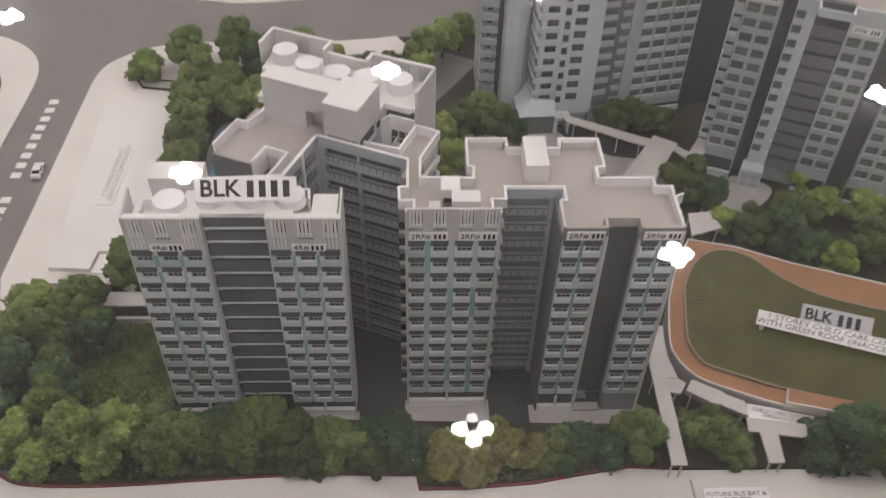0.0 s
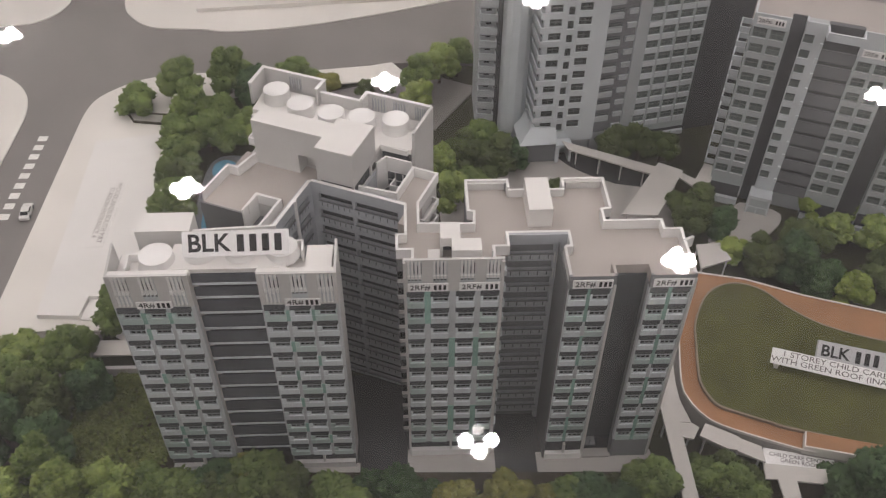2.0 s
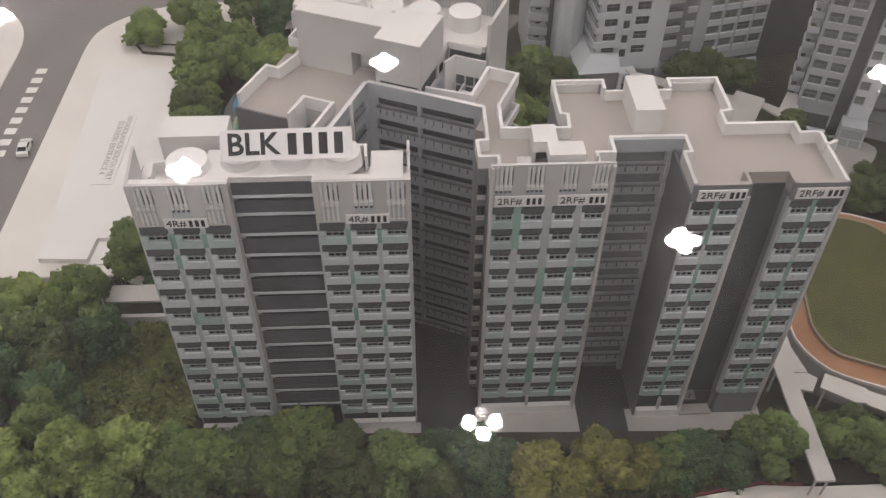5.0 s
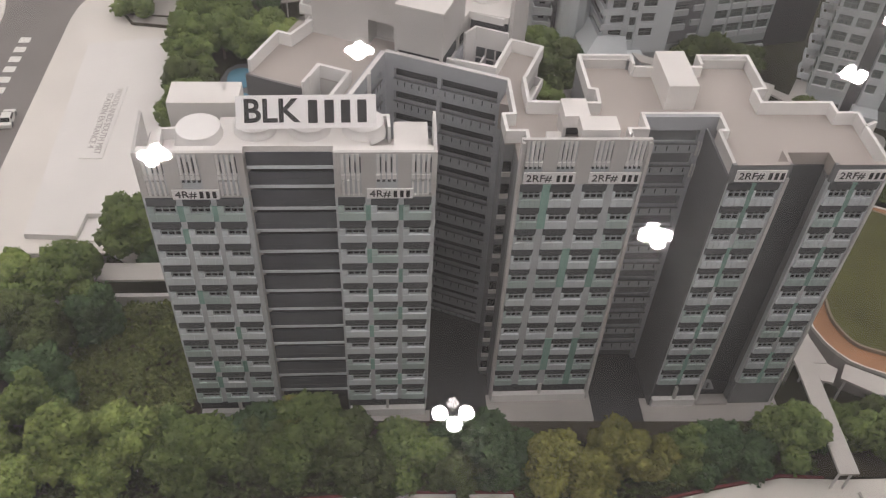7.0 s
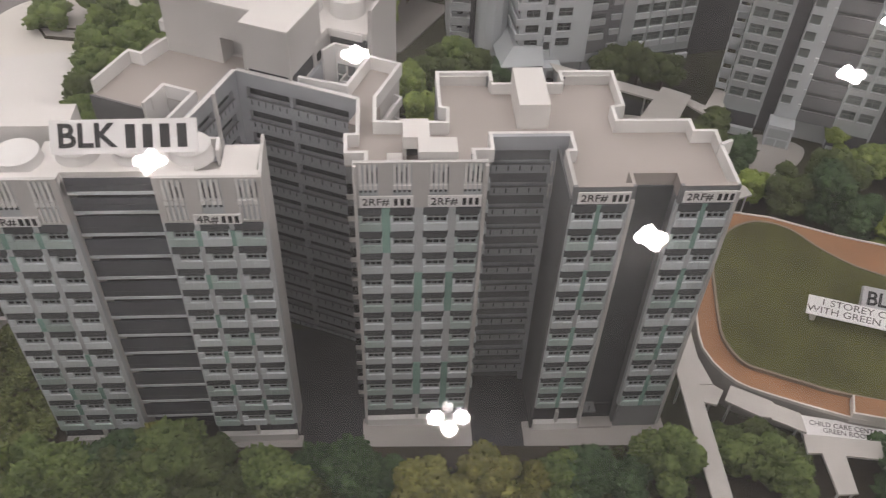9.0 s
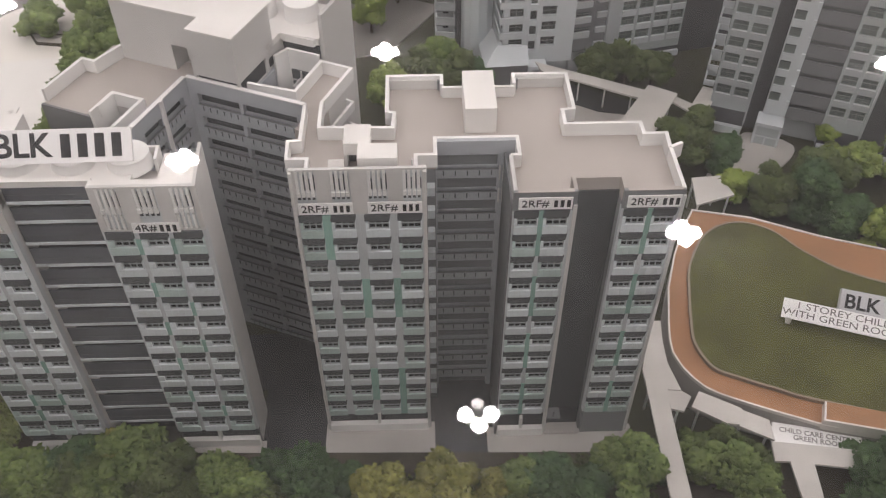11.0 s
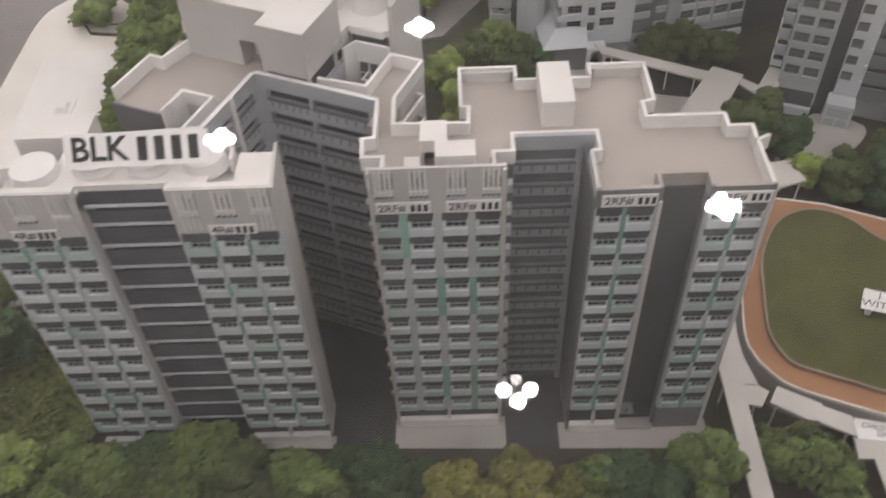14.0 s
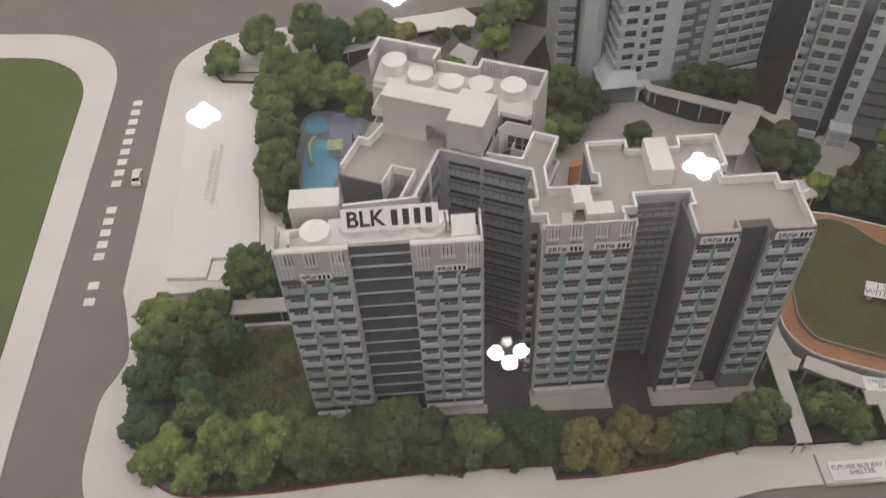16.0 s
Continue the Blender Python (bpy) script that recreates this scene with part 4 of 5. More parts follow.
part("tower_roof", Geo(MD).box(-4.75, 0.46, 1.3, 2.9, 21.5, 21.56).box(0.46, 3.05, 0.15, 3.6, 21.5, 21.56), ROOFWHITE, block)
# solid dark box painted as the shadow below the overhanging tower
part("tower_base", Geo(MD).box(0.6, 2.9, 0.34, 4.6, DR - 0.05, 19.03), DARK, block, "dark box coloured as a shadow gap")
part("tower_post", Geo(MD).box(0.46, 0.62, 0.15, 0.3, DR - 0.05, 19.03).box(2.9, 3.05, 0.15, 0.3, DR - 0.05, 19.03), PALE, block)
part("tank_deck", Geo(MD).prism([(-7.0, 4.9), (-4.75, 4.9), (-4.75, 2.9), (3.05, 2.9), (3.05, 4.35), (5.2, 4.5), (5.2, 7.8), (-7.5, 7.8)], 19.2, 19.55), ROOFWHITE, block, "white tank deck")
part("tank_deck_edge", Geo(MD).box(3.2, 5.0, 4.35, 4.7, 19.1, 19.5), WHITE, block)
# another dark box, coloured as the shade beneath the tank deck
part("deck_shade", Geo(MD).box(3.15, 5.2, 4.42, 4.62, 18.3, 19.1), DARK, block, "box coloured as the shade under the deck")
for u, v in ((-5.9, 6.55), (-3.5, 5.6), (-1.05, 5.4), (1.1, 5.75), (3.35, 6.3)):
    p = MD @ Vector((u, v, 0))
    tank(p.x, p.y, 19.55, 20.5, 0.9, block)
for path, z in (([(-7.6, 5.9), (-7.75, 8.15), (-2.9, 8.15), (-2.9, 6.9)], 20.9), ([(-2.8, 7.35), (0.6, 7.35)], 20.45), ([(0.55, 6.9), (0.55, 7.85), (5.35, 7.85)], 20.9)):
    part("roof_screen", Geo(MD).wall(path, 0.16, 19.2, z), PALE, block)
    part("screen_cap", Geo(MD).wall(path, 0.24, z, z + 0.06), WHITE, block)
part("end_wall", Geo(MD).box(5.25, 5.45, 4.6, 7.95, 0, 20.9), PALE, block, "tall pale end wall")
for u0, u1, v in ((-5.6, -4.6, 8.0), (1.0, 2.1, 7.7), (2.6, 3.6, 7.7), (4.2, 5.1, 7.7)):
    g = Geo(MD)
    for i in range(5):
        g.box(u0 + (u1 - u0) * i / 5, u0 + (u1 - u0) * i / 5 + 0.07, v - 0.02, v + 0.1, 19.7, 20.7)
    part("screen_slits", g, CORRIDOR, block, "grey upright slits")
# light well beside the tower
part("well_floor", Geo(MD).box(3.05, 5.6, 1.0, 4.6, 16.2, 16.3), DARK, block, "dark light-well floor")
part("well_wall", Geo(MD).wall([(3.12, 0.98), (3.12, 4.55)], 0.16, 16.2, DR), CORRIDOR, block)
part("well_wall", Geo(MD).wall([(3.25, 3.2), (3.55, 4.1), (5.4, 4.1)], 0.14, 16.3, 18.9), WHITE, block)
part("well_wall", Geo(MD).wall([(5.53, 4.3), (5.53, 1.1)], 0.08, 16.2, DR), CORRIDOR, block)
part("well_balcony", Geo(MD).wall([(4.2, 4.3), (4.2, 3.2), (5.45, 3.2)], 0.1, 16.3, 17.3), WHITE, block)
part("well_window", Geo(MD).box(3.7, 5.35, 3.98, 4.02, 16.6, 17.75), HOOD, block, "dark window")
part("well_mullion", Geo(MD).box(4.2, 4.3, 3.94, 3.979, 16.6, 17.75).box(4.75, 4.85, 3.94, 3.979, 16.6, 17.75).box(3.7, 5.35, 3.92, 3.939, 17.1, 17.2), PALE, block)
# stacked balconies on the open ends
for r in range(10):
    z = 17.4 - r * STOREY
    part("balcony", Geo(MD).wall([(7.35, 3.0), (7.75, 2.9), (7.7, 0.6), (7.35, 0.6)], 0.12, z - 0.5, z), WHITE, block)
    part("balcony_floor", Geo(MD).box(7.3, 7.7, 0.6, 3.0, z - 0.6, z - 0.5), PALE, block)
    part("balcony", Geo(MD).wall([(-5.2, 3.0), (-6.4, 3.1), (-6.5, 4.6), (-5.2, 4.6)], 0.12, z + 0.6, z + 1.1), WHITE, block)
    part("balcony_floor", Geo(MD).box(-6.45, -5.1, 3.0, 4.6, z + 0.5, z + 0.6), PALE, block)

# name board leaning on the tanks, and the small name plates
lean = Matrix.Translation((-9.36, 40.62, 20.86)) @ Matrix.Rotation(radians(1.2), 4, "Z") @ Matrix.Rotation(radians(52), 4, "X")
plate_sign(lean, 6.0, 1.42, "BLK", 1.4, 4, "white name board with bold black lettering, leaning on the roof tanks", -2.72, 0.02, 0.55, 0.14, bar_h=0.98)


def upright(x, y, z):
    return Matrix.Translation((x, y, z)) @ Matrix.Rotation(radians(90), 4, "X")


for x, y, z, w, words in ((A0 + 2.4, AY - 0.14, 17.5, 2.05, "4R#"), (A2 + 2.45, AY - 0.14, 17.5, 2.05, "4R#"), (1.5, BY_ - 0.14, 17.66, 2.4, "2RF#"), (4.55, BY_ - 0.14, 17.66, 2.4, "2RF#"),
                          (11.1, 39.26, 18.25, 2.35, "2RF#"), (15.85, 39.26, 18.25, 2.35, "2RF#")):
    tx = -w / 2 + 0.12
    bx = tx + 0.345 * len(words) + 0.02
    plate_sign(upright(x, y, z), w, 0.66 if w > 2.2 else 0.56, words, 0.56, 3, "small white plate with black lettering on the facade", tx, bx, 0.22, 0.06, name="name_plate", bar_h=0.38)

# ---- the tower blocks behind ----
def tower_front(parent, m, cols, x0, x1, ztop, zbot, wall, pitch=STOREY, depth=0.3, first=0.0, glass=None, ledge_mat=None):
    """A plain tower wall with one recessed window to each opening. cols: (x from, x to, height, sill depth). m: x along the wall, y inward."""
    g = Geo(m)
    xs = [x0] + [c for col in cols for c in col[:2]] + [x1]
    for a, b in zip(xs[::2], xs[1::2]):
        g.box(a, b, 0, depth, zbot, ztop)
    rows = int((ztop - first - zbot) / pitch)
    for a, b, h, sill in cols:
        up = ztop
        for r in range(rows):
            z = ztop - first - r * pitch
            if up > z:
                g.box(a, b, 0, depth, z, up)
            up = z - h
        g.box(a, b, 0, depth, zbot, up)
    part("facade", g, wall, parent)
    for a, b, h, sill in cols:
        w = b - a
        t = 0.04
        fr = Geo().box(0, t, 0.1, 0.16, -h, 0).box(w - t, w, 0.1, 0.16, -h, 0).box(t, w - t, 0.1, 0.16, -h, -h + t)
        if w > 0.8:
            fr.box(w / 2 - t / 2, w / 2 + t / 2, 0.1, 0.16, -h + t, 0).box(t, w / 2 - t / 2, 0.105, 0.155, -h * 0.55, -h * 0.55 + t).box(w / 2 + t / 2, w - t, 0.105, 0.155, -h * 0.55, -h * 0.55 + t)
        win = fr.mesh("window", TOWERFRAME)
        pane = Geo().box(0, w, 0.18, 0.22, -h, 0).mesh("pane", glass or TOWERGLASS)
        shade = Geo().box(0.0, w, 0.0, 0.17, -h * 0.14, 0).mesh("hood", HOOD)
        ledge = Geo().box(-0.03, w + 0.03, -sill, 0.1, -h - 0.5, -h + 0.03).mesh("ledge", ledge_mat or wall) if sill else None
        for r in range(rows):
            place = m @ Matrix.Translation((a, 0, ztop - first - r * pitch))
            place.translation = place.translation * CM
            ob = new("window", win)
            ob.parent, ob.matrix_basis = parent, place
            for nm, me in (("pane", pane), ("hood", shade), ("ledge", ledge)):
                if me:
                    o = new(nm, me)
                    o.parent = ob


# point tower: a broad face with stacked corner balconies, a stair column and a stepped wing
tall = thing("tower_block", "tall cool-white model tower with stacked corner balconies", "building", "tower blocks")
MT = turned(12.5, 74.9, 4)
TH = 24.0
part("wall", Geo(MT).box(0.3, 6.2, 0.3, 6.0, 2.2, TH).box(0.5, 6.1, 0.7, 6.0, 0, 2.2), TOWERGREY, tall)
tower_front(tall, MT, [(0.75, 1.9, 0.86, 0.0), (2.44, 3.02, 1.2, 0.1), (3.45, 4.65, 0.82, 0.05)], 0.25, 6.25, 24.2, 2.0, TOWERWHITE, glass=TOWERPANE)
part("side_wall", Geo(MT).box(0.25, 0.31, 0.3, 6.0, 2.0, TH), TOWERWHITE, tall)
part("slot_edge", Geo(MT).box(2.3, 2.36, -0.06, 0.0, 2.4, TH).box(3.1, 3.16, -0.06, 0.0, 2.4, TH), TOWERWHITE, tall)
for r in range(15):
    z = 23.4 - STOREY * r
    part("corner_balcony", Geo(MT).wall([(-0.05, 3.4), (-0.05, -0.2), (1.9, -0.2)], 0.12, z - 0.56, z), TOWERWHITE, tall)
    part("balcony_floor", Geo(MT).box(-0.05, 1.9, -0.2, 0.0, z - 0.62, z - 0.56), TOWERGREY, tall)
    for v in (0.5, 1.6, 2.6):
        part("side_window", Geo(MT).box(0.2, 0.25, v, v + 0.7, z + 0.06, z + 0.72), TOWERPANE, tall, "dark window")
    part("vent", Geo(MT).box(3.85, 3.92, -0.02, 0.0, z - 0.5, z - 0.25).box(4.15, 4.22, -0.02, 0.0, z - 0.5, z - 0.25), TOWERBAND, tall, "pair of small grey vents")
part("flared_base", Geo(MT).add([(-0.15, -0.1, 3.9), (2.4, -0.1, 3.7), (2.4, 3.2, 3.7), (-0.15, 3.2, 3.9), (-1.4, -1.3, 2.6), (2.4, -1.3, 2.6), (2.4, 3.2, 2.6), (-1.4, 3.2, 2.6)],
                                [(0, 1, 2, 3), (7, 6, 5, 4), (0, 4, 5, 1), (1, 5, 6, 2), (2, 6, 7, 3), (3, 7, 4, 0)]), TOWERWHITE, tall, "white flared canopy")
part("base_wall", Geo(MT).box(-1.0, 2.4, -0.8, 3.0, 0, 2.6), TOWERBAND, tall, "grey ground floor")
part("entrance", Geo(MT).box(2.4, 2.75, -1.1, 0.7, 0, 2.0).box(3.75, 4.0, -1.1, 0.7, 0, 2.0).box(2.4, 4.0, -1.15, 0.7, 2.0, 2.3), TOWERWHITE, tall)
part("column_block", Geo().prism([(9.5, 78.4), (9.7, 77.7), (10.2, 77.25), (10.9, 77.1), (11.6, 77.3), (12.1, 77.9), (12.1, 84), (9.5, 84)], 0, TH), TOWERWHITE, tall, "smooth pale stair column")
part("wall", Geo().box(7.3, 9.5, 79.6, 86, 0, TH), TOWERGREY, tall)
part("recess", Geo().box(8.9, 9.5, 79.3, 79.6, 0, TH), TOWERSHADE, tall, "recess coloured dark as shade")
for r in range(15):
    z = 22.6 - STOREY * r
    part("balcony", Geo().wall([(7.35, 79.6), (7.35, 78.9), (8.9, 78.7), (8.9, 79.5)], 0.12, z - 0.72, z), TOWERGREY, tall)
    part("balcony_rail", Geo().wall([(7.3, 79.6), (7.3, 78.85), (8.3, 78.7)], 0.06, z + 0.02, z + 0.08), TOWERWHITE, tall)
    part("balcony_window", Geo().box(7.9, 8.4, 79.5, 79.6, z + 0.0, z + 0.55), GLASS, tall, "dark window")
    part("balcony_floor", Geo().box(7.35, 8.9, 78.75, 79.6, z - 0.8, z - 0.72), TOWERBAND, tall)
MK = turned(19.35, 75.75, 13)
part("wall", Geo(MK).box(-0.6, 9.5, 0.3, 6, 0, TH), TOWERGREY, tall)
# no windows here: dark panes paint the shadow over each ledge
tower_front(tall, MK, [(-0.6, 0.8, 0.5, 0.12)], -0.7, 1.05, TH, 2.6, TOWERBAND, first=0.75, glass=TOWERSHADE, ledge_mat=TOWERGREY)
part("recess", Geo(MK).box(1.05, 2.4, 0.22, 0.29, 0, TH), TOWERBAND, tall, "grey recess")
for r in range(15):
    z = 23.0 - STOREY * r
    part("recess_ledge", Geo(MK).box(1.4, 2.3, 0.0, 0.22, z - 0.5, z), TOWERGREY, tall)
part("pilaster", Geo(MK).box(2.4, 3.5, 0.0, 0.3, 0, TH), TOWERGREY, tall)
tower_front(tall, MK, [(3.65, 4.85, 0.95, 0.1), (5.15, 6.4, 0.95, 0.1), (6.7, 7.95, 0.95, 0.1), (8.2, 9.35, 0.95, 0.1)], 3.5, 9.5, 24.0, 1.75, TOWERMID, first=0.25, ledge_mat=TOWERWHITE)
# wing wall that stands in shade, so the shade is in its colour
part("link_wing", Geo(MK).box(9.45, 15.5, 1.4, 6, 0, TH), TOWERSHADE, tall, "plain linking wing with its shade in the dark grey")
part("base_ledge", Geo(MK).box(3.4, 9.5, -0.3, 0.0, 0.9, 1.4), TOWERWHITE, tall)
part("base_recess", Geo(MK).box(3.5, 9.4, 0.1, 0.29, 0, 1.75), TOWERSHADE, tall, "ground floor coloured dark as shade")

# slab block: pairs of flats with a dark slot, a pale bay and a banded recess between them
slab_block = thing("tower_block", "grey and white model slab block with dark recesses", "building", "tower blocks")
MG = turned(28.9, 68.6, -23)
GT = 19.6
part("wall", Geo(MG).box(0.2, 3.1, 0.3, 7, 0, GT - 0.8).box(3.1, 24, 1.0, 7, 0, GT - 0.8).box(8.8, 11.6, 0.3, 1.0, 0, GT - 0.8).box(13.7, 16.6, 0.3, 1.0, 0, GT - 0.8), TOWERGREY, slab_block)
part("roof", Geo(MG).box(0.2, 3.1, 0.1, 1.05, GT - 0.8, GT - 0.7).box(0.2, 24, 1.05, 7, GT - 0.8, GT - 0.7), ROOF, slab_block, "beige-grey flat roof")
for a in (0.15, 8.75, 13.65):
    head = GT - 1.2 - (STOREY if a > 1 else 0)
    tower_front(slab_block, MG, [(a + 0.2, a + 1.3, 0.95, 0.1), (a + 1.6, a + 2.7, 0.95, 0.1)], a, a + 2.95, head, 2.0, TOWERMID, first=0.05, ledge_mat=TOWERGREY)
    part("front_parapet", Geo(MG).box(a, a + 2.95, 0, 0.16, head, GT), TOWERWHITE, slab_block)
    part("end_fin", Geo(MG).box(a + 2.86, a + 3.0, -0.12, 0.0, 1.0, GT - 0.9), TOWERGREY, slab_block)
    part("void_deck_wall", Geo(MG).box(a + 0.1, a + 2.9, -0.5, -0.1, 0, 0.7), TOWERWHITE, slab_block)
    part("void_deck_back", Geo(MG).box(a + 0.05, a + 2.9, 0.12, 0.29, 0, 2.0), TOWERSHADE, slab_block, "void deck back coloured dark as shade")
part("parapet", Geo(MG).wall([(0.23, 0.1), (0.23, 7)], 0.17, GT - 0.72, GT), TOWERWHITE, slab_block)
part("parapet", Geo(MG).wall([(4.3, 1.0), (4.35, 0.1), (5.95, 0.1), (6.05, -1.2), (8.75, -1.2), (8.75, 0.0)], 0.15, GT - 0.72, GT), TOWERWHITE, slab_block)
# slot and gallery walls take the same painted shade
part("slot_wall", Geo(MG).box(3.1, 4.3, 0.9, 1.0, 0, GT + 0.0), TOWERSHADE, slab_block, "slot wall coloured dark as shade")
part("slot_wall", Geo(MG).box(11.7, 13.65, 0.9, 1.0, 0, GT - 0.7), TOWERSHADE, slab_block, "slot wall coloured dark as shade")
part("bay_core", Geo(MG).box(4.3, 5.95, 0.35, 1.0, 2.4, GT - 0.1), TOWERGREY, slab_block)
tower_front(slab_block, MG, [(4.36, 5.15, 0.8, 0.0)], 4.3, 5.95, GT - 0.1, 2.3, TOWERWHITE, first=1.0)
part("recess_wall", Geo(MG).box(5.95, 8.75, 0.4, 1.0, 2.0, GT - 0.1), TOWERSHADE, slab_block, "gallery wall coloured dark as shade")
for r in range(12):
    z = 17.35 - STOREY * r
    if z < 2.4:
        break
    part("gallery_band", Geo(MG).box(5.95, 8.75, 0.02, 0.12, z - 1.0, z + 0.05), TOWERBAND, slab_block, "grey gallery band")
    part("small_ledge", Geo(MG).box(5.7, 5.95, -0.18, 0.0, z + 0.1, z + 0.6), TOWERWHITE, slab_block)
    part("balcony", Geo(MG).wall([(0.15, 1.6), (-0.7, 1.6), (-0.7, 3.2), (0.15, 3.2)], 0.14, z - 0.5, z), TOWERWHITE, slab_block)
    part("side_window", Geo(MG).box(0.1, 0.2, 0.6, 1.3, z - 0.2, z + 0.5), TOWERGLASS, slab_block, "dark window")
part("porch", Geo(MG).box(4.0, 6.0, -1.3, 0.3, 1.9, 2.2).box(4.0, 4.15, -1.3, 0.3, 0, 1.9).box(5.85, 6.0, -1.3, 0.3, 0, 1.9), TOWERWHITE, slab_block, "white entrance porch")
part("porch_screen", Geo(MG).box(4.16, 5.84, -1.2, -1.1, 0.2, 1.89), TOWERMID, slab_block, "pale blue-grey porch screen")
part("porch_rail", Geo(MG).box(4.16, 5.84, -1.24, -1.21, 0.9, 1.0).box(4.9, 5.0, -1.24, -1.21, 0.2, 0.89), TOWERWHITE, slab_block)
for x, z in ((1.6, GT - 0.6), (10.2, GT - 1.85)):
    plate_sign(MG @ upright(x, -0.06, z), 2.3, 0.66, "2RF#", 0.5, 3, "small white plate with black lettering on the facade", -1.05, 0.3, 0.2, 0.06, name="name_plate", bar_h=0.34)

# ---- child care centre with its green roof ----
centre = thing("child_care_centre", "one-storey model child care centre with a green roof and terracotta edge", "building")
CZ = 2.55
near_edge = [(24.5, 55.5), (23.4, 53.6), (22.3, 51.2), (21.25, 48.2), (20.68, 45.5), (20.45, 44.1), (20.42, 43.1), (20.75, 42.0), (21.2, 41.2), (21.75, 40.53), (22.45, 40.05), (23.2, 39.68), (25.2, 38.8), (27.67, 37.8), (28.4, 37.6)]
outer = near_edge + [(60, 30.5), (60, 44), (39.9, 50.0), (32.6, 52.6), (28.3, 54.6)]
inner = smooth([(23.0, 50.0), (22.4, 47.5), (22.0, 45.3), (21.85, 43.6), (22.5, 41.85), (23.9, 41.05), (25.7, 40.25), (28.4, 39.2), (40, 36), (58, 32), (58, 41), (46, 45.6), (38.5, 47.0), (33.5, 48.9), (30.9, 51.0), (29.2, 53.2), (27.0, 54.0), (24.7, 52.9)], 5)
part("wall", Geo().prism(outer, 0, CZ - 0.03), APRON, centre)
part("roof_edge", Geo().prism(outer, CZ - 0.03, CZ), TRACK, centre, "terracotta roof edge")
part("roof_rim", Geo().wall(near_edge, 0.1, CZ - 0.1, CZ + 0.14), PAVE, centre, "cream rim")
part("roof_rim", Geo().wall(outer[16:] + [outer[0]], 0.12, CZ - 0.5, CZ + 0.08), PAVE, centre, "cream rim")
part("green_roof", Geo().prism(inner, CZ - 0.02, CZ + 0.22), ROOFGRASS, centre, "flat green flocked roof")
part("green_roof_kerb", Geo().wall(inner, 0.14, CZ - 0.02, CZ + 0.26, True), KERB, centre)
part("raised_roof", Geo().prism([(28.05, 39.05), (33.4, 37.7), (32.95, 36.5), (27.6, 37.85)], CZ - 0.3, CZ + 0.5), TRACK, centre, "raised terracotta roof")
part("raised_rim", Geo().wall([(28.05, 39.05), (27.6, 37.85), (32.95, 36.5)], 0.1, CZ - 0.3, CZ + 0.55), PAVE, centre)

tilt = Matrix.Rotation(radians(-19.5), 4, "Z") @ Matrix.Rotation(radians(32), 4, "X")
long_sign = thing("roof_sign", "long white board with two lines of grey capitals", "sign")
ms = Matrix.Translation((32.95, 43.46, 3.83)) @ tilt
lp = part("plate", Geo(ms).box(-5.9, 5.9, -0.6, 0.6, -0.14, 0), SIGN, long_sign)
lettering("letters", "1 STOREY CHILD CARE CENTRE\nWITH GREEN ROOF (INACCESSIBLE)", 0.58, GREYINK, lp, ms @ Matrix.Translation((0, 0.02, 0.015)), "grey letters", stretch=1.25)
foot = Matrix.Translation((32.95, 43.46, 0)) @ Matrix.Rotation(radians(-19.5), 4, "Z")
part("foot", Geo(foot).box(-5.5, -5.2, -0.3, 0.1, CZ + 0.2, 3.7).box(5.2, 5.5, -0.3, 0.1, CZ + 0.2, 3.7), SIGN, long_sign)
mb = Matrix.Translation((33.45, 44.9, 3.95)) @ Matrix.Rotation(radians(-18), 4, "Z") @ Matrix.Rotation(radians(40), 4, "X")
blk_sign = plate_sign(mb, 5.3, 1.5, "BLK", 1.2, 3, "silver-grey name board with bold black lettering on the green roof", -2.4, 0.05, 0.5, 0.45, grey=True, bar_h=0.9)
foot = Matrix.Translation((33.5, 45.35, 0)) @ Matrix.Rotation(radians(-18), 4, "Z")
part("foot", Geo(foot).box(-2.3, -2.0, -0.2, 0.3, CZ + 0.2, 3.75).box(2.0, 2.3, -0.2, 0.3, CZ + 0.2, 3.75), SIGNGREY, blk_sign)


# ---- covered walks ----
def covered_walk(outline, z, posts, label):
    w = thing("covered_walkway", label, "walkway roof", "covered walkways")
    part("roof", Geo().prism(outline, z - 0.16, z), WALKROOF, w)
    for x, y in posts:
        part("post", Geo().cyl(x, y, 0.07, 0, z - 0.16, 10), PALE, w)
    return w


covered_walk([(18.25, 33.0), (19.35, 33.0), (19.45, 39.5), (19.54, 40.48), (20.32, 40.42), (19.95, 42.4), (20.0, 44.0), (20.2, 45.6), (19.6, 45.6), (18.4, 42.0)], 2.6, [(18.3, 33.1), (19.0, 33.1), (18.5, 37), (19.2, 37), (18.7, 41), (19.6, 41)],
             "white flat walkway roof on thin posts beside the block")
covered_walk([(19.47, 40.45), (20.34, 40.38), (20.8, 39.98), (20.16, 39.0), (19.47, 39.2)], 2.58, [(20.2, 39.8)], "white walkway roof stepping along the child care centre")
covered_walk([(21.19, 40.1), (23.31, 38.88), (22.9, 37.82), (22.25, 37.92), (20.54, 39.08)], 2.9, [(21.2, 39.4), (22.8, 38.7)], "white walkway roof stepping along the child care centre")
covered_walk([(23.31, 38.86), (24.67, 38.14), (24.6, 36.85), (22.92, 37.8)], 2.78, [(23.3, 38.4), (24.7, 37.8)], "white walkway roof stepping along the child care centre")
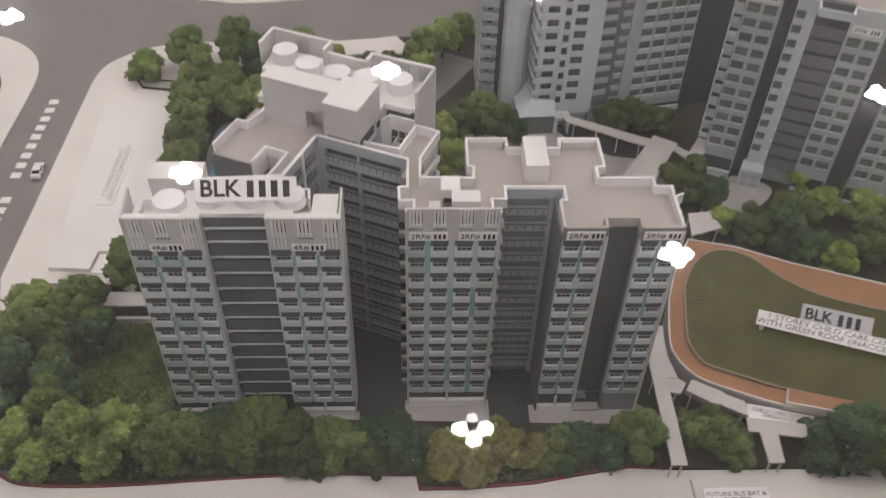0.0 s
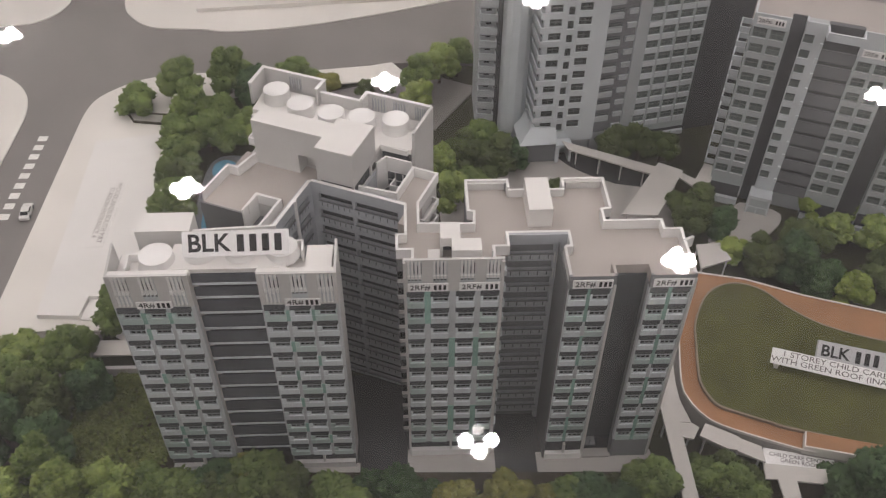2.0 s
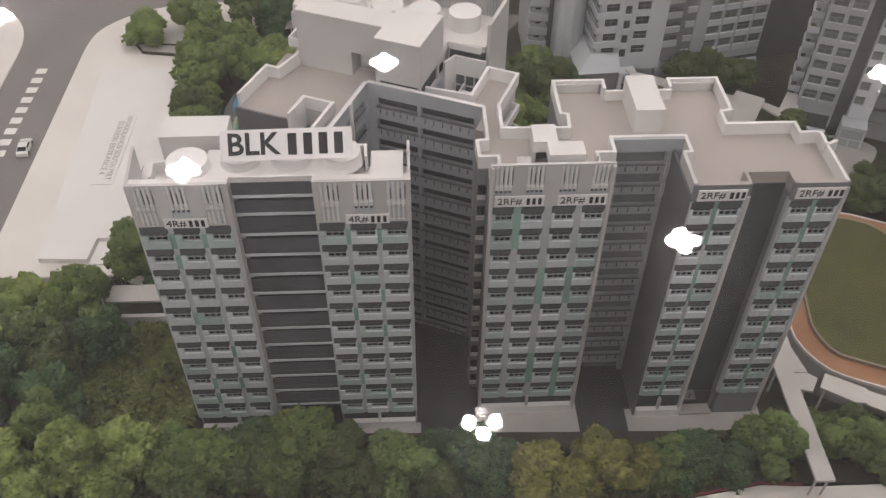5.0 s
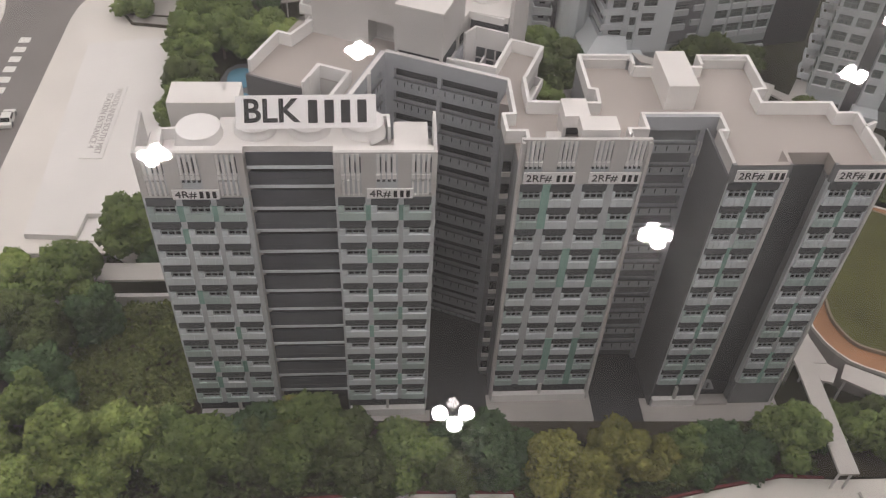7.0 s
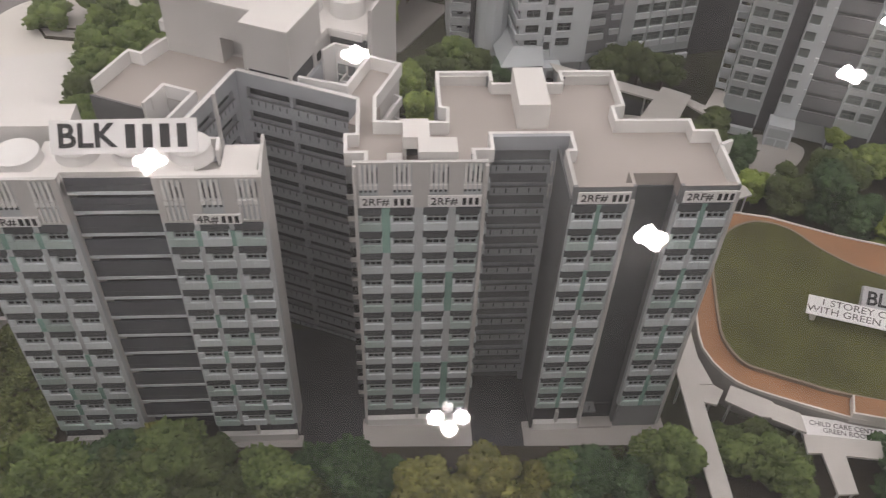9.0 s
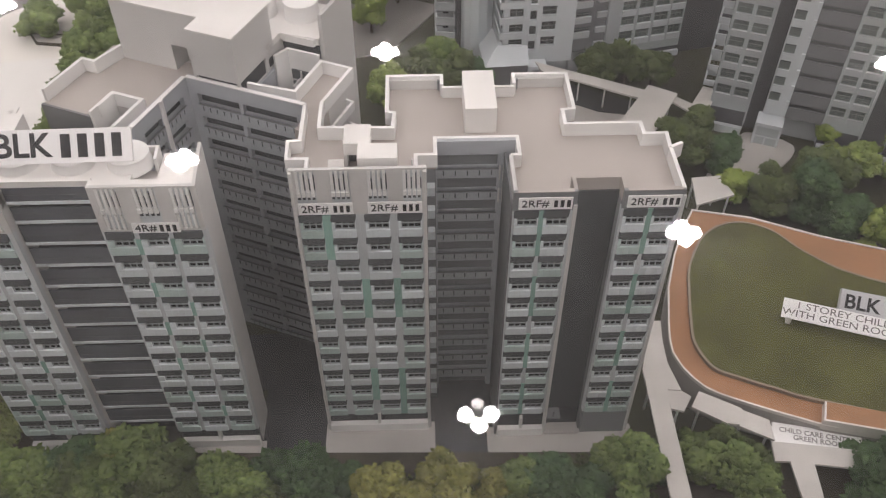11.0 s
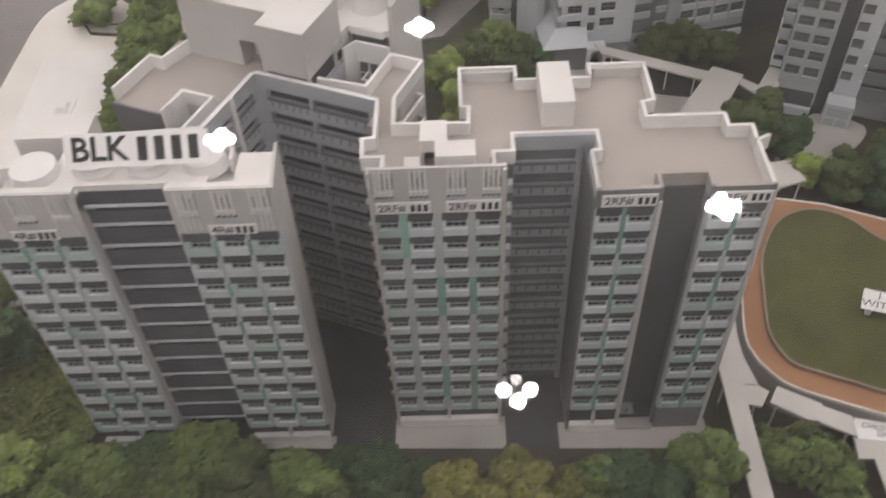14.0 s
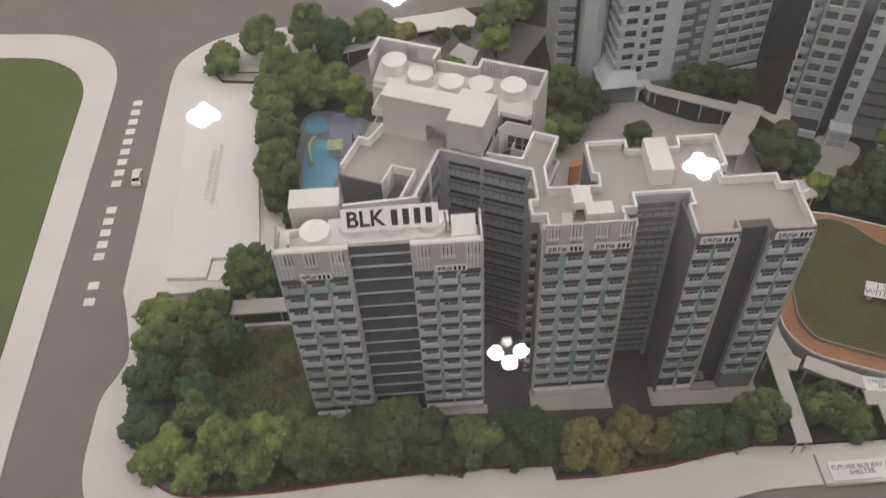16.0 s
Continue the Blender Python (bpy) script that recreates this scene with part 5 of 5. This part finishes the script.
covered_walk([(24.55, 37.0), (25.1, 36.95), (28.9, 36.35), (31.0, 36.0), (30.6, 34.9), (26.45, 35.55), (26.25, 33.25), (25.15, 33.25), (25.2, 35.75), (24.4, 35.8)], 2.4, [(25.3, 33.4), (26.1, 33.4), (30.2, 35.2)], "white walkway roof with a name plate before the child care centre")
mc = Matrix.Translation((27.3, 37.35, 2.0)) @ Matrix.Rotation(radians(-13), 4, "Z") @ Matrix.Rotation(radians(6), 4, "X")
plate = thing("name_plate", "white plate with grey capitals behind the walkway roof", "sign")
pp = part("plate", Geo(mc).box(-2.4, 2.4, -0.68, 0.62, -0.3, 0), SIGN, plate)
lettering("letters", "CHILD CARE CENTRE\nGREEN ROOF", 0.42, GREYINK, pp, mc @ Matrix.Translation((0, 0.02, 0.015)), "grey letters")
covered_walk([(15.6, 74.6), (16.0, 73.2), (23.8, 68.9), (24.3, 70.1)], 2.4, [(17, 73.6), (19, 72), (21, 71), (23, 70)], "white flat walkway roof between the towers")
covered_walk([(24.3, 70.2), (26.4, 68.9), (22.6, 62.5), (19.4, 62.8)], 2.9, [(24.2, 69.6), (25.8, 68.6), (20, 63.2), (22.4, 63)], "broad white drop-off canopy between the blocks")
covered_walk([(26.0, 68.5), (27.6, 66.4), (28.3, 66.7), (30.0, 70.0), (29.0, 70.6), (27.5, 68.2), (26.4, 69.2)], 2.4, [(27.3, 67.2), (29, 69.6)], "white flat walkway roof between the towers")
covered_walk([(25.2, 58.8), (24.9, 55.9), (27.8, 56.9), (27.3, 59.0)], 2.7, [(25.1, 56.2), (27.5, 57.1), (27.1, 58.8), (25.3, 58.6)], "small white square shelter roof on posts")
covered_walk([(-24.4, 49.7), (-16.6, 49.7), (-16.6, 48.2), (-24.2, 48.2)], 2.3, [(-24, 48.5), (-20, 48.5), (-17, 48.5)], "white flat walkway roof behind the trees")
solid("boundary_wall", Geo().box(-24.3, -16.7, 47.4, 47.7, 0, 1.6), PALE, "pale grey low wall under the walkway roof", "wall", kind="structure")
covered_walk([(-4.0, 81.2), (-1.65, 79.1), (-0.65, 81.7), (-2.6, 83.4)], 2.4, [(-3.7, 81.2), (-1.75, 79.5), (-0.95, 81.6), (-2.6, 83.0)], "small white shelter roof behind the block")
covered_walk([(-15.5, 83.6), (-9.5, 85.2), (-9.8, 86.2), (-15.8, 84.6)], 1.9, [(-15, 84.2), (-10, 85.6)], "narrow white walkway roof behind the trees")
planter = thing("planter", "low dark-edged planter with pale gravel at the street corner", "planter")
part("edge", Geo().wall([(-29.6, 82.6), (-28.6, 81.0), (-24.8, 80.4), (-24.4, 82.0)], 0.16, PZ - 0.02, PZ + 0.25, True), EARTH, planter, "dark brown kerb")
part("soil", Geo().prism([(-29.5, 82.5), (-28.55, 81.1), (-24.9, 80.5), (-24.5, 81.9)], PZ - 0.02, PZ + 0.18), APRON, planter, "pale gravel")
# bus bay sign on the pavement
mbus = Matrix.Translation((22.75, 31.4, PZ + 0.12)) @ Matrix.Rotation(radians(1), 4, "Z")
bus = thing("pavement_sign", "white plate with grey capitals lying on the pavement", "sign")
bp = part("plate", Geo(mbus).box(-2.25, 2.25, -0.75, 0.75, -0.13, 0), SIGN, bus)
lettering("letters", "FUTURE BUS BAY &\nSHELTER", 0.49, GREYINK, bp, mbus @ Matrix.Translation((0, 0.02, 0.015)), "grey letters")
part("frame", Geo(mbus).wall([(-2.9, 1.4), (-2.9, -1.05), (2.9, -1.05)], 0.1, -0.13, 0.04), APRON, bus)

# playground between the rear wing and the street trees
solid("playground_paving", Geo().prism(smooth([(-19.6, 75.2), (-15.5, 75.6), (-11.5, 72.5), (-11.5, 67), (-14.2, 62.8), (-18.4, 62.2), (-20.0, 66.5)], 4), 0.004, 0.12), GREY, "dark grey playground paving", "paving", kind="structure")
solid("playground_floor", Geo().prism(smooth([(-19.3, 74.6), (-18.3, 75.3), (-17.2, 74.6), (-17.1, 73.0), (-18.2, 72.3), (-19.3, 73.0)], 4), 0.1, 0.2), BLUE, "soft blue rounded playground floor", "paving", kind="structure")
solid("playground_floor", Geo().prism(smooth([(-19.2, 70.4), (-18.0, 71.6), (-16.9, 70.8), (-16.0, 69.0), (-15.9, 66.0), (-17.0, 63.6), (-19.0, 64.4)], 4), 0.1, 0.2), BLUE, "soft blue rounded playground floor", "paving", kind="structure")
solid("playground_floor", Geo().prism(smooth([(-16.6, 75.2), (-14.2, 75.0), (-13.4, 71.4), (-13.9, 68.0), (-15.2, 68.8), (-15.8, 71.0), (-16.9, 72.4)], 4), 0.1, 0.2), LILAC, "soft lilac playground floor", "paving", kind="structure")
play = thing("playground", "small lime and pale playground tower with slide on the soft floor", "playground")
part("tower", Geo().box(-16.5, -15.5, 68.7, 69.7, 0.12, 1.5), PALE, play)
part("tower_roof", Geo().add([(-16.8, 68.4, 1.5), (-15.2, 68.4, 1.5), (-15.2, 70.0, 1.5), (-16.8, 70.0, 1.5), (-16.0, 69.2, 2.0)], [(3, 2, 1, 0), (0, 1, 4), (1, 2, 4), (2, 3, 4), (3, 0, 4)]), LIME, play, "lime pitched roof")
part("slide", Geo().wall([(-18.2, 71.4), (-18.7, 70.4), (-18.6, 69.0), (-18.3, 67.6)], 0.22, 0.12, 0.9), LIME, play, "lime slide")
part("climbing_frame", Geo().box(-14.4, -14.3, 69.5, 71.3, 0.2, 1.0).box(-13.6, -13.5, 69.5, 71.3, 0.2, 1.0).box(-14.4, -13.5, 70.3, 70.4, 0.9, 1.0), DARK, play)
solid("sculpture", Geo().prism(smooth([(6.4, 62.7), (7.4, 62.9), (7.6, 63.7), (6.6, 63.5)], 4), 0, 2.6), ORANGE, "orange upright play panel between the blocks", "play panel")

# ---- trees: twig trunks with crowns of many small foam clumps ----
rng = np.random.default_rng(7)


def clumps(centres, size, r):
    """Small irregular clumps, one at each centre, as lists of corners and faces."""
    octa = np.array([(1, 0, 0), (-0.5, 0.87, 0), (-0.5, -0.87, 0), (0, 0, 0.9), (0, 0, -0.9)], float)
    tri = [(0, 1, 3), (1, 2, 3), (2, 0, 3), (1, 0, 4), (2, 1, 4), (0, 2, 4)]
    n = len(centres)
    shapes = octa[None] * r.uniform(0.55, 1.25, (n, 5, 1)) + r.normal(0, 0.22, (n, 5, 3))
    q = r.normal(size=(n, 3, 3))
    q = np.linalg.qr(q)[0]
    v = np.einsum("nij,nkj->nki", q, shapes) * (size * r.uniform(0.6, 1.35, (n, 1, 1))) + centres[:, None]
    faces = (np.array(tri)[None] + 5 * np.arange(n)[:, None, None]).reshape(-1, 3)
    return v.reshape(-1, 3).tolist(), faces.tolist()


def crown_mesh(name, r, mat_, tall=1.0, count=4600):
    """A crown of radius about 1.8 cm: many lobes of uneven size, each covered with small clumps, with gaps between."""
    lobes = [(np.array([0, 0, 2.4 * tall]), 0.95)]
    for k in range(19):
        a, h = r.uniform(0, 6.28), r.uniform(1.35, 3.45) * tall
        d = r.uniform(0.7, 1.4) * (1.0 if h < 2.7 * tall else 0.62)
        lobes.append((np.array([d * math.cos(a), d * math.sin(a), h]), r.uniform(0.3, 0.62)))
    pts, outward = [], []
    for c, rad in lobes:
        m = int(count * rad ** 2 / sum(q ** 2 for _, q in lobes))
        d = r.normal(size=(m, 3))
        d /= np.linalg.norm(d, axis=1)[:, None]
        p = c + d * rad * (1.02 + 0.13 * r.normal(size=(m, 1))) * (1, 1, 0.9 * tall)
        deep = np.zeros(m, bool)
        for c2, r2 in lobes:
            deep |= np.linalg.norm((p - c2) / (1, 1, 0.9 * tall), axis=1) < r2 * 0.6
        pts.append(p[~deep])
        outward.append(d[~deep])
    v, f = clumps(np.concatenate(pts), 0.112, r)
    inner_ = np.concatenate([c + r.normal(size=(34, 3)) * rad * 0.36 * (1, 1, 0.9 * tall) for c, rad in lobes])
    v2, f2 = clumps(inner_, 0.24, r)
    n = len(v)
    g = Geo()
    g.v, g.f = [tuple(p) for p in v + v2], [tuple(q) for q in f] + [tuple(i + n for i in q) for q in f2]
    me = g.mesh(name, mat_)
    me.polygons.foreach_set("use_smooth", np.ones(len(me.polygons), bool))
    own = np.zeros(len(me.vertices) * 3, np.float32)
    me.vertices.foreach_get("normal", own)
    own = own.reshape(-1, 3)
    own[:n] = 0.45 * own[:n] + 0.7 * np.repeat(np.concatenate(outward), 5, axis=0)
    own /= np.maximum(np.linalg.norm(own, axis=1), 1e-6)[:, None]
    me.normals_split_custom_set_from_vertices(own.tolist())
    return me


def trunk_mesh():
    g = Geo().cyl(0, 0, 0.13, -0.1, 1.5, 8, 0.09)
    for a in range(5):
        m = Matrix.Translation((0, 0, 0.9 + 0.12 * a)) @ Matrix.Rotation(radians(72 * a + 10), 4, "Z") @ Matrix.Rotation(radians(38), 4, "Y")
        sub = Geo(m).cyl(0, 0, 0.06, 0, 1.5, 6, 0.025)
        n = len(g.v)
        g.v += sub.v
        g.f += [tuple(i + n for i in f) for f in sub.f]
    return g.mesh("trunk", BARK)


TRUNK = trunk_mesh()
KINDS = {}
for key, mat_, words in (("light", LEAF_LIGHT, "light green"), ("mid", LEAF_MID, "mid green"), ("dark", LEAF_DARK, "dark green"), ("olive", LEAF_OLIVE, "olive green"), ("dim", LEAF_DIM, "dull green"), ("bright", LEAF_BRIGHT, "bright green")):
    for k in range(3 if key in ("light", "mid") else 2):
        KINDS.setdefault(key, []).append((crown_mesh("crown", rng, mat_, 1.0 + 0.12 * k), words))


def tree(kind, x, y, z, size, n=0, group="model trees", where="on the dark planting bed"):
    me, words = KINDS[kind][n % len(KINDS[kind])]
    t = thing("tree", f"{words} foam-crowned model tree {where}", "tree", group, at=(x, y, z), rz=(n * 67 + x * 31) % 360)
    part("trunk", TRUNK, BARK, t)
    part("crown", me, None, t)
    size *= 1.32
    t.scale = (size, size, size * (0.74 + 0.05 * ((n * 7) % 4)))
    return t


FRONT = [("light", -27.6, 36.4, 1.05), ("light", -23.2, 36.2, 1.1), ("light", -19.6, 36.0, 1.0), ("mid", -15.0, 35.8, 1.05), ("mid", -10.4, 36.8, 1.1), ("mid", -11.8, 34.9, 0.7), ("mid", -4.9, 35.7, 1.0),
         ("dark", -0.6, 35.4, 1.0), ("olive", 2.9, 34.6, 0.95), ("olive", 6.6, 35.0, 0.9), ("olive", 9.2, 34.8, 0.72), ("dark", 12.0, 35.0, 0.9), ("dark", 14.2, 35.0, 0.82), ("mid", 16.6, 35.6, 0.95), ("dim", -7.6, 34.8, 0.85),
         ("dark", -13.4, 37.0, 0.85), ("mid", -17.4, 37.2, 0.8), ("mid", -25.4, 38.6, 0.9), ("mid", 21.8, 35.7, 0.98), ("mid", 23.3, 34.9, 0.7), ("dark", 30.1, 35.0, 1.2), ("dark", 31.4, 35.0, 1.2), ("mid", 33.2, 34.2, 1.0),
         ("dark", -2.6, 36.4, 0.7), ("mid", 20.8, 37.4, 0.62), ("dim", 22.4, 37.0, 0.66), ("dim", 24.0, 36.2, 0.6)]
FRONT_LOW = [("light", -25.6, 35.0, 0.8), ("light", -21.4, 35.2, 0.85), ("mid", -17.2, 35.0, 0.85), ("dim", -12.8, 36.2, 0.9), ("dim", -8.6, 36.6, 0.95), ("dim", -6.4, 34.8, 0.75), ("dim", -2.4, 34.8, 0.72), ("olive", 4.8, 34.2, 0.8),
         ("mid", 10.6, 35.6, 0.8), ("dark", 1.0, 36.2, 0.75), ("light", -28.8, 35.8, 0.75), ("dark", 18.0, 36.8, 0.7), ("olive", -10.6, 38.0, 0.85)]
for n, (kind, x, y, s) in enumerate(FRONT + [(k, x, y - 0.45, s) for k, x, y, s in FRONT_LOW]):
    tree(kind, x, y, 0.05 - 0.28 * s, s * 0.94, n, "trees along the front pavement", "in the front planting bed")
LEFT = [("light", -29.5, 48.2, 1.0), ("mid", -25.3, 47.2, 1.05), ("mid", -29.2, 44.4, 1.0), ("dark", -29.0, 41.4, 1.05), ("dark", -29.3, 38.2, 0.95), ("dim", -26.4, 43.6, 1.0), ("dark", -25.6, 40.6, 0.95), ("mid", -22.6, 52.4, 1.0),
        ("dark", -20.8, 52.2, 0.95), ("dark", -23.6, 45.0, 0.8)]
for n, (kind, x, y, s) in enumerate(LEFT):
    tree(kind, x, y, 0.5, s, n, "trees at the street corner", "at the street corner")
MIDDLE = [("mid", -28.2, 83.3, 1.02), ("mid", -24.2, 85.2, 1.05), ("mid", -19.2, 86.4, 1.15), ("dark", -16.2, 84.8, 1.0), ("mid", -12.2, 86.6, 1.1), ("mid", -21.6, 79.6, 1.1), ("mid", -19.2, 80.2, 1.0), ("mid", -22.4, 76.2, 1.0),
          ("mid", -22.0, 72.6, 1.0), ("dim", -21.4, 69.2, 1.0), ("mid", -21.2, 65.6, 1.0), ("dim", -20.8, 62.2, 0.95), ("mid", -17.8, 77.2, 0.95), ("mid", -20.0, 77.0, 0.9), ("light", -14.2, 75.0, 0.85), ("mid", -16.2, 79.2, 0.85),
          ("olive", -8.4, 86.4, 0.8), ("mid", 1.6, 86.6, 0.9), ("light", 3.8, 88.8, 1.1), ("dim", -4.6, 86.2, 0.5), ("dim", -2.2, 86.6, 0.5), ("mid", 5.8, 90.4, 1.0), ("bright", 1.4, 83.4, 0.9), ("light", -3.6, 78.6, 0.7), ("dark", -19.0, 59.4, 0.8)]
for n, (kind, x, y, s) in enumerate(MIDDLE):
    tree(kind, x, y, 0.2, s, n, "trees behind the block", "behind the block")
RIGHT = [("dim", 13.9, 67.9, 0.66), ("light", 3.4, 70.6, 0.95), ("dim", 5.8, 72.4, 1.1), ("dim", 8.2, 71.6, 1.1), ("dark", 10.2, 73.2, 0.9), ("light", 4.2, 66.8, 0.8), ("mid", 6.4, 68.4, 0.9), ("mid", 7.4, 75.4, 0.9), ("dim", 21.0, 74.6, 0.9), ("dim", 23.4, 74.2, 0.85),
         ("dim", 25.6, 74.0, 0.8), ("dim", 26.0, 63.6, 1.05), ("dim", 30.8, 57.6, 1.05), ("dark", 33.4, 56.6, 1.0), ("bright", 28.6, 58.8, 0.75), ("dim", 35.2, 59.6, 1.0), ("light", 38.6, 61.4, 0.8), ("bright", 37.0, 53.4, 0.8), ("dark", 34.8, 54.8, 1.0),
         ("light", 42.0, 60.2, 0.9), ("dim", 43.6, 56.4, 1.1), ("dim", 40.6, 55.0, 0.9), ("dim", 47.0, 54.0, 1.1), ("bright", 37.6, 65.2, 0.6), ("light", 42.6, 64.0, 0.6), ("dark", 28.6, 62.2, 0.7)]
for n, (kind, x, y, s) in enumerate(RIGHT):
    tree(kind, x, y, 0.0, s, n, "trees between the towers", "between the towers")

# low planting that fills the ground beside the street corner, and tufts round the trunks
pts = np.stack([rng.uniform(-27.5, -16.9, 8200), rng.uniform(36.5, 47.2, 8200)], 1)
hgt = 0.85 + 1.3 * np.array([noise.noise(Vector((x * 0.45, y * 0.45, 0))) for x, y in pts]).clip(-0.4, 1) + rng.uniform(0, 0.35, len(pts))
v, f = clumps(np.column_stack([pts, hgt + 0.2]), 0.17, rng)
shrubs = Geo()
shrubs.v, shrubs.f = [tuple(p) for p in v], [tuple(q) for q in f]
solid("shrubs", shrubs, LEAF_SHRUB, "dense olive-green ground planting beside the block", "shrubs", kind="stuff")
px = rng.uniform(-28.5, 18, 9500)
edge_y = np.interp(px, [-28.5, -25, -12, 0.6, 1.0, 9, 15.8, 18], [34.6, 33.4, 33.7, 33.9, 32.8, 33.2, 34.4, 34.3])
v, f = clumps(np.column_stack([px, edge_y + rng.uniform(-0.2, 3.2, len(px)), rng.uniform(0.6, 1.45, len(px))]), 0.14, rng)
hedge = Geo()
hedge.v, hedge.f = [tuple(p) for p in v], [tuple(q) for q in f]
solid("hedge", hedge, LEAF_DIM, "low green undergrowth below the front trees", "undergrowth", kind="stuff")

tuft = np.stack([rng.uniform(22, 46, 26000), rng.uniform(36, 54.5, 26000)], 1)
ring = np.array(inner)


def inside(p, poly):
    x, y = p[:, 0], p[:, 1]
    hit = np.zeros(len(p), bool)
    for (x0, y0), (x1, y1) in zip(poly, np.roll(poly, -1, 0)):
        cross = (y0 > y) != (y1 > y)
        hit ^= cross & (x < (x1 - x0) * (y - y0) / (y1 - y0 + 1e-9) + x0)
    return hit


tuft = tuft[inside(tuft, ring)]
v, f = clumps(np.column_stack([tuft, np.full(len(tuft), CZ + 0.2)]), 0.055, rng)
grass = Geo()
grass.v, grass.f = [tuple(p) for p in v], [tuple(q) for q in f]
tagged(part("roof_tufts", grass, TURF, centre), kind="stuff")
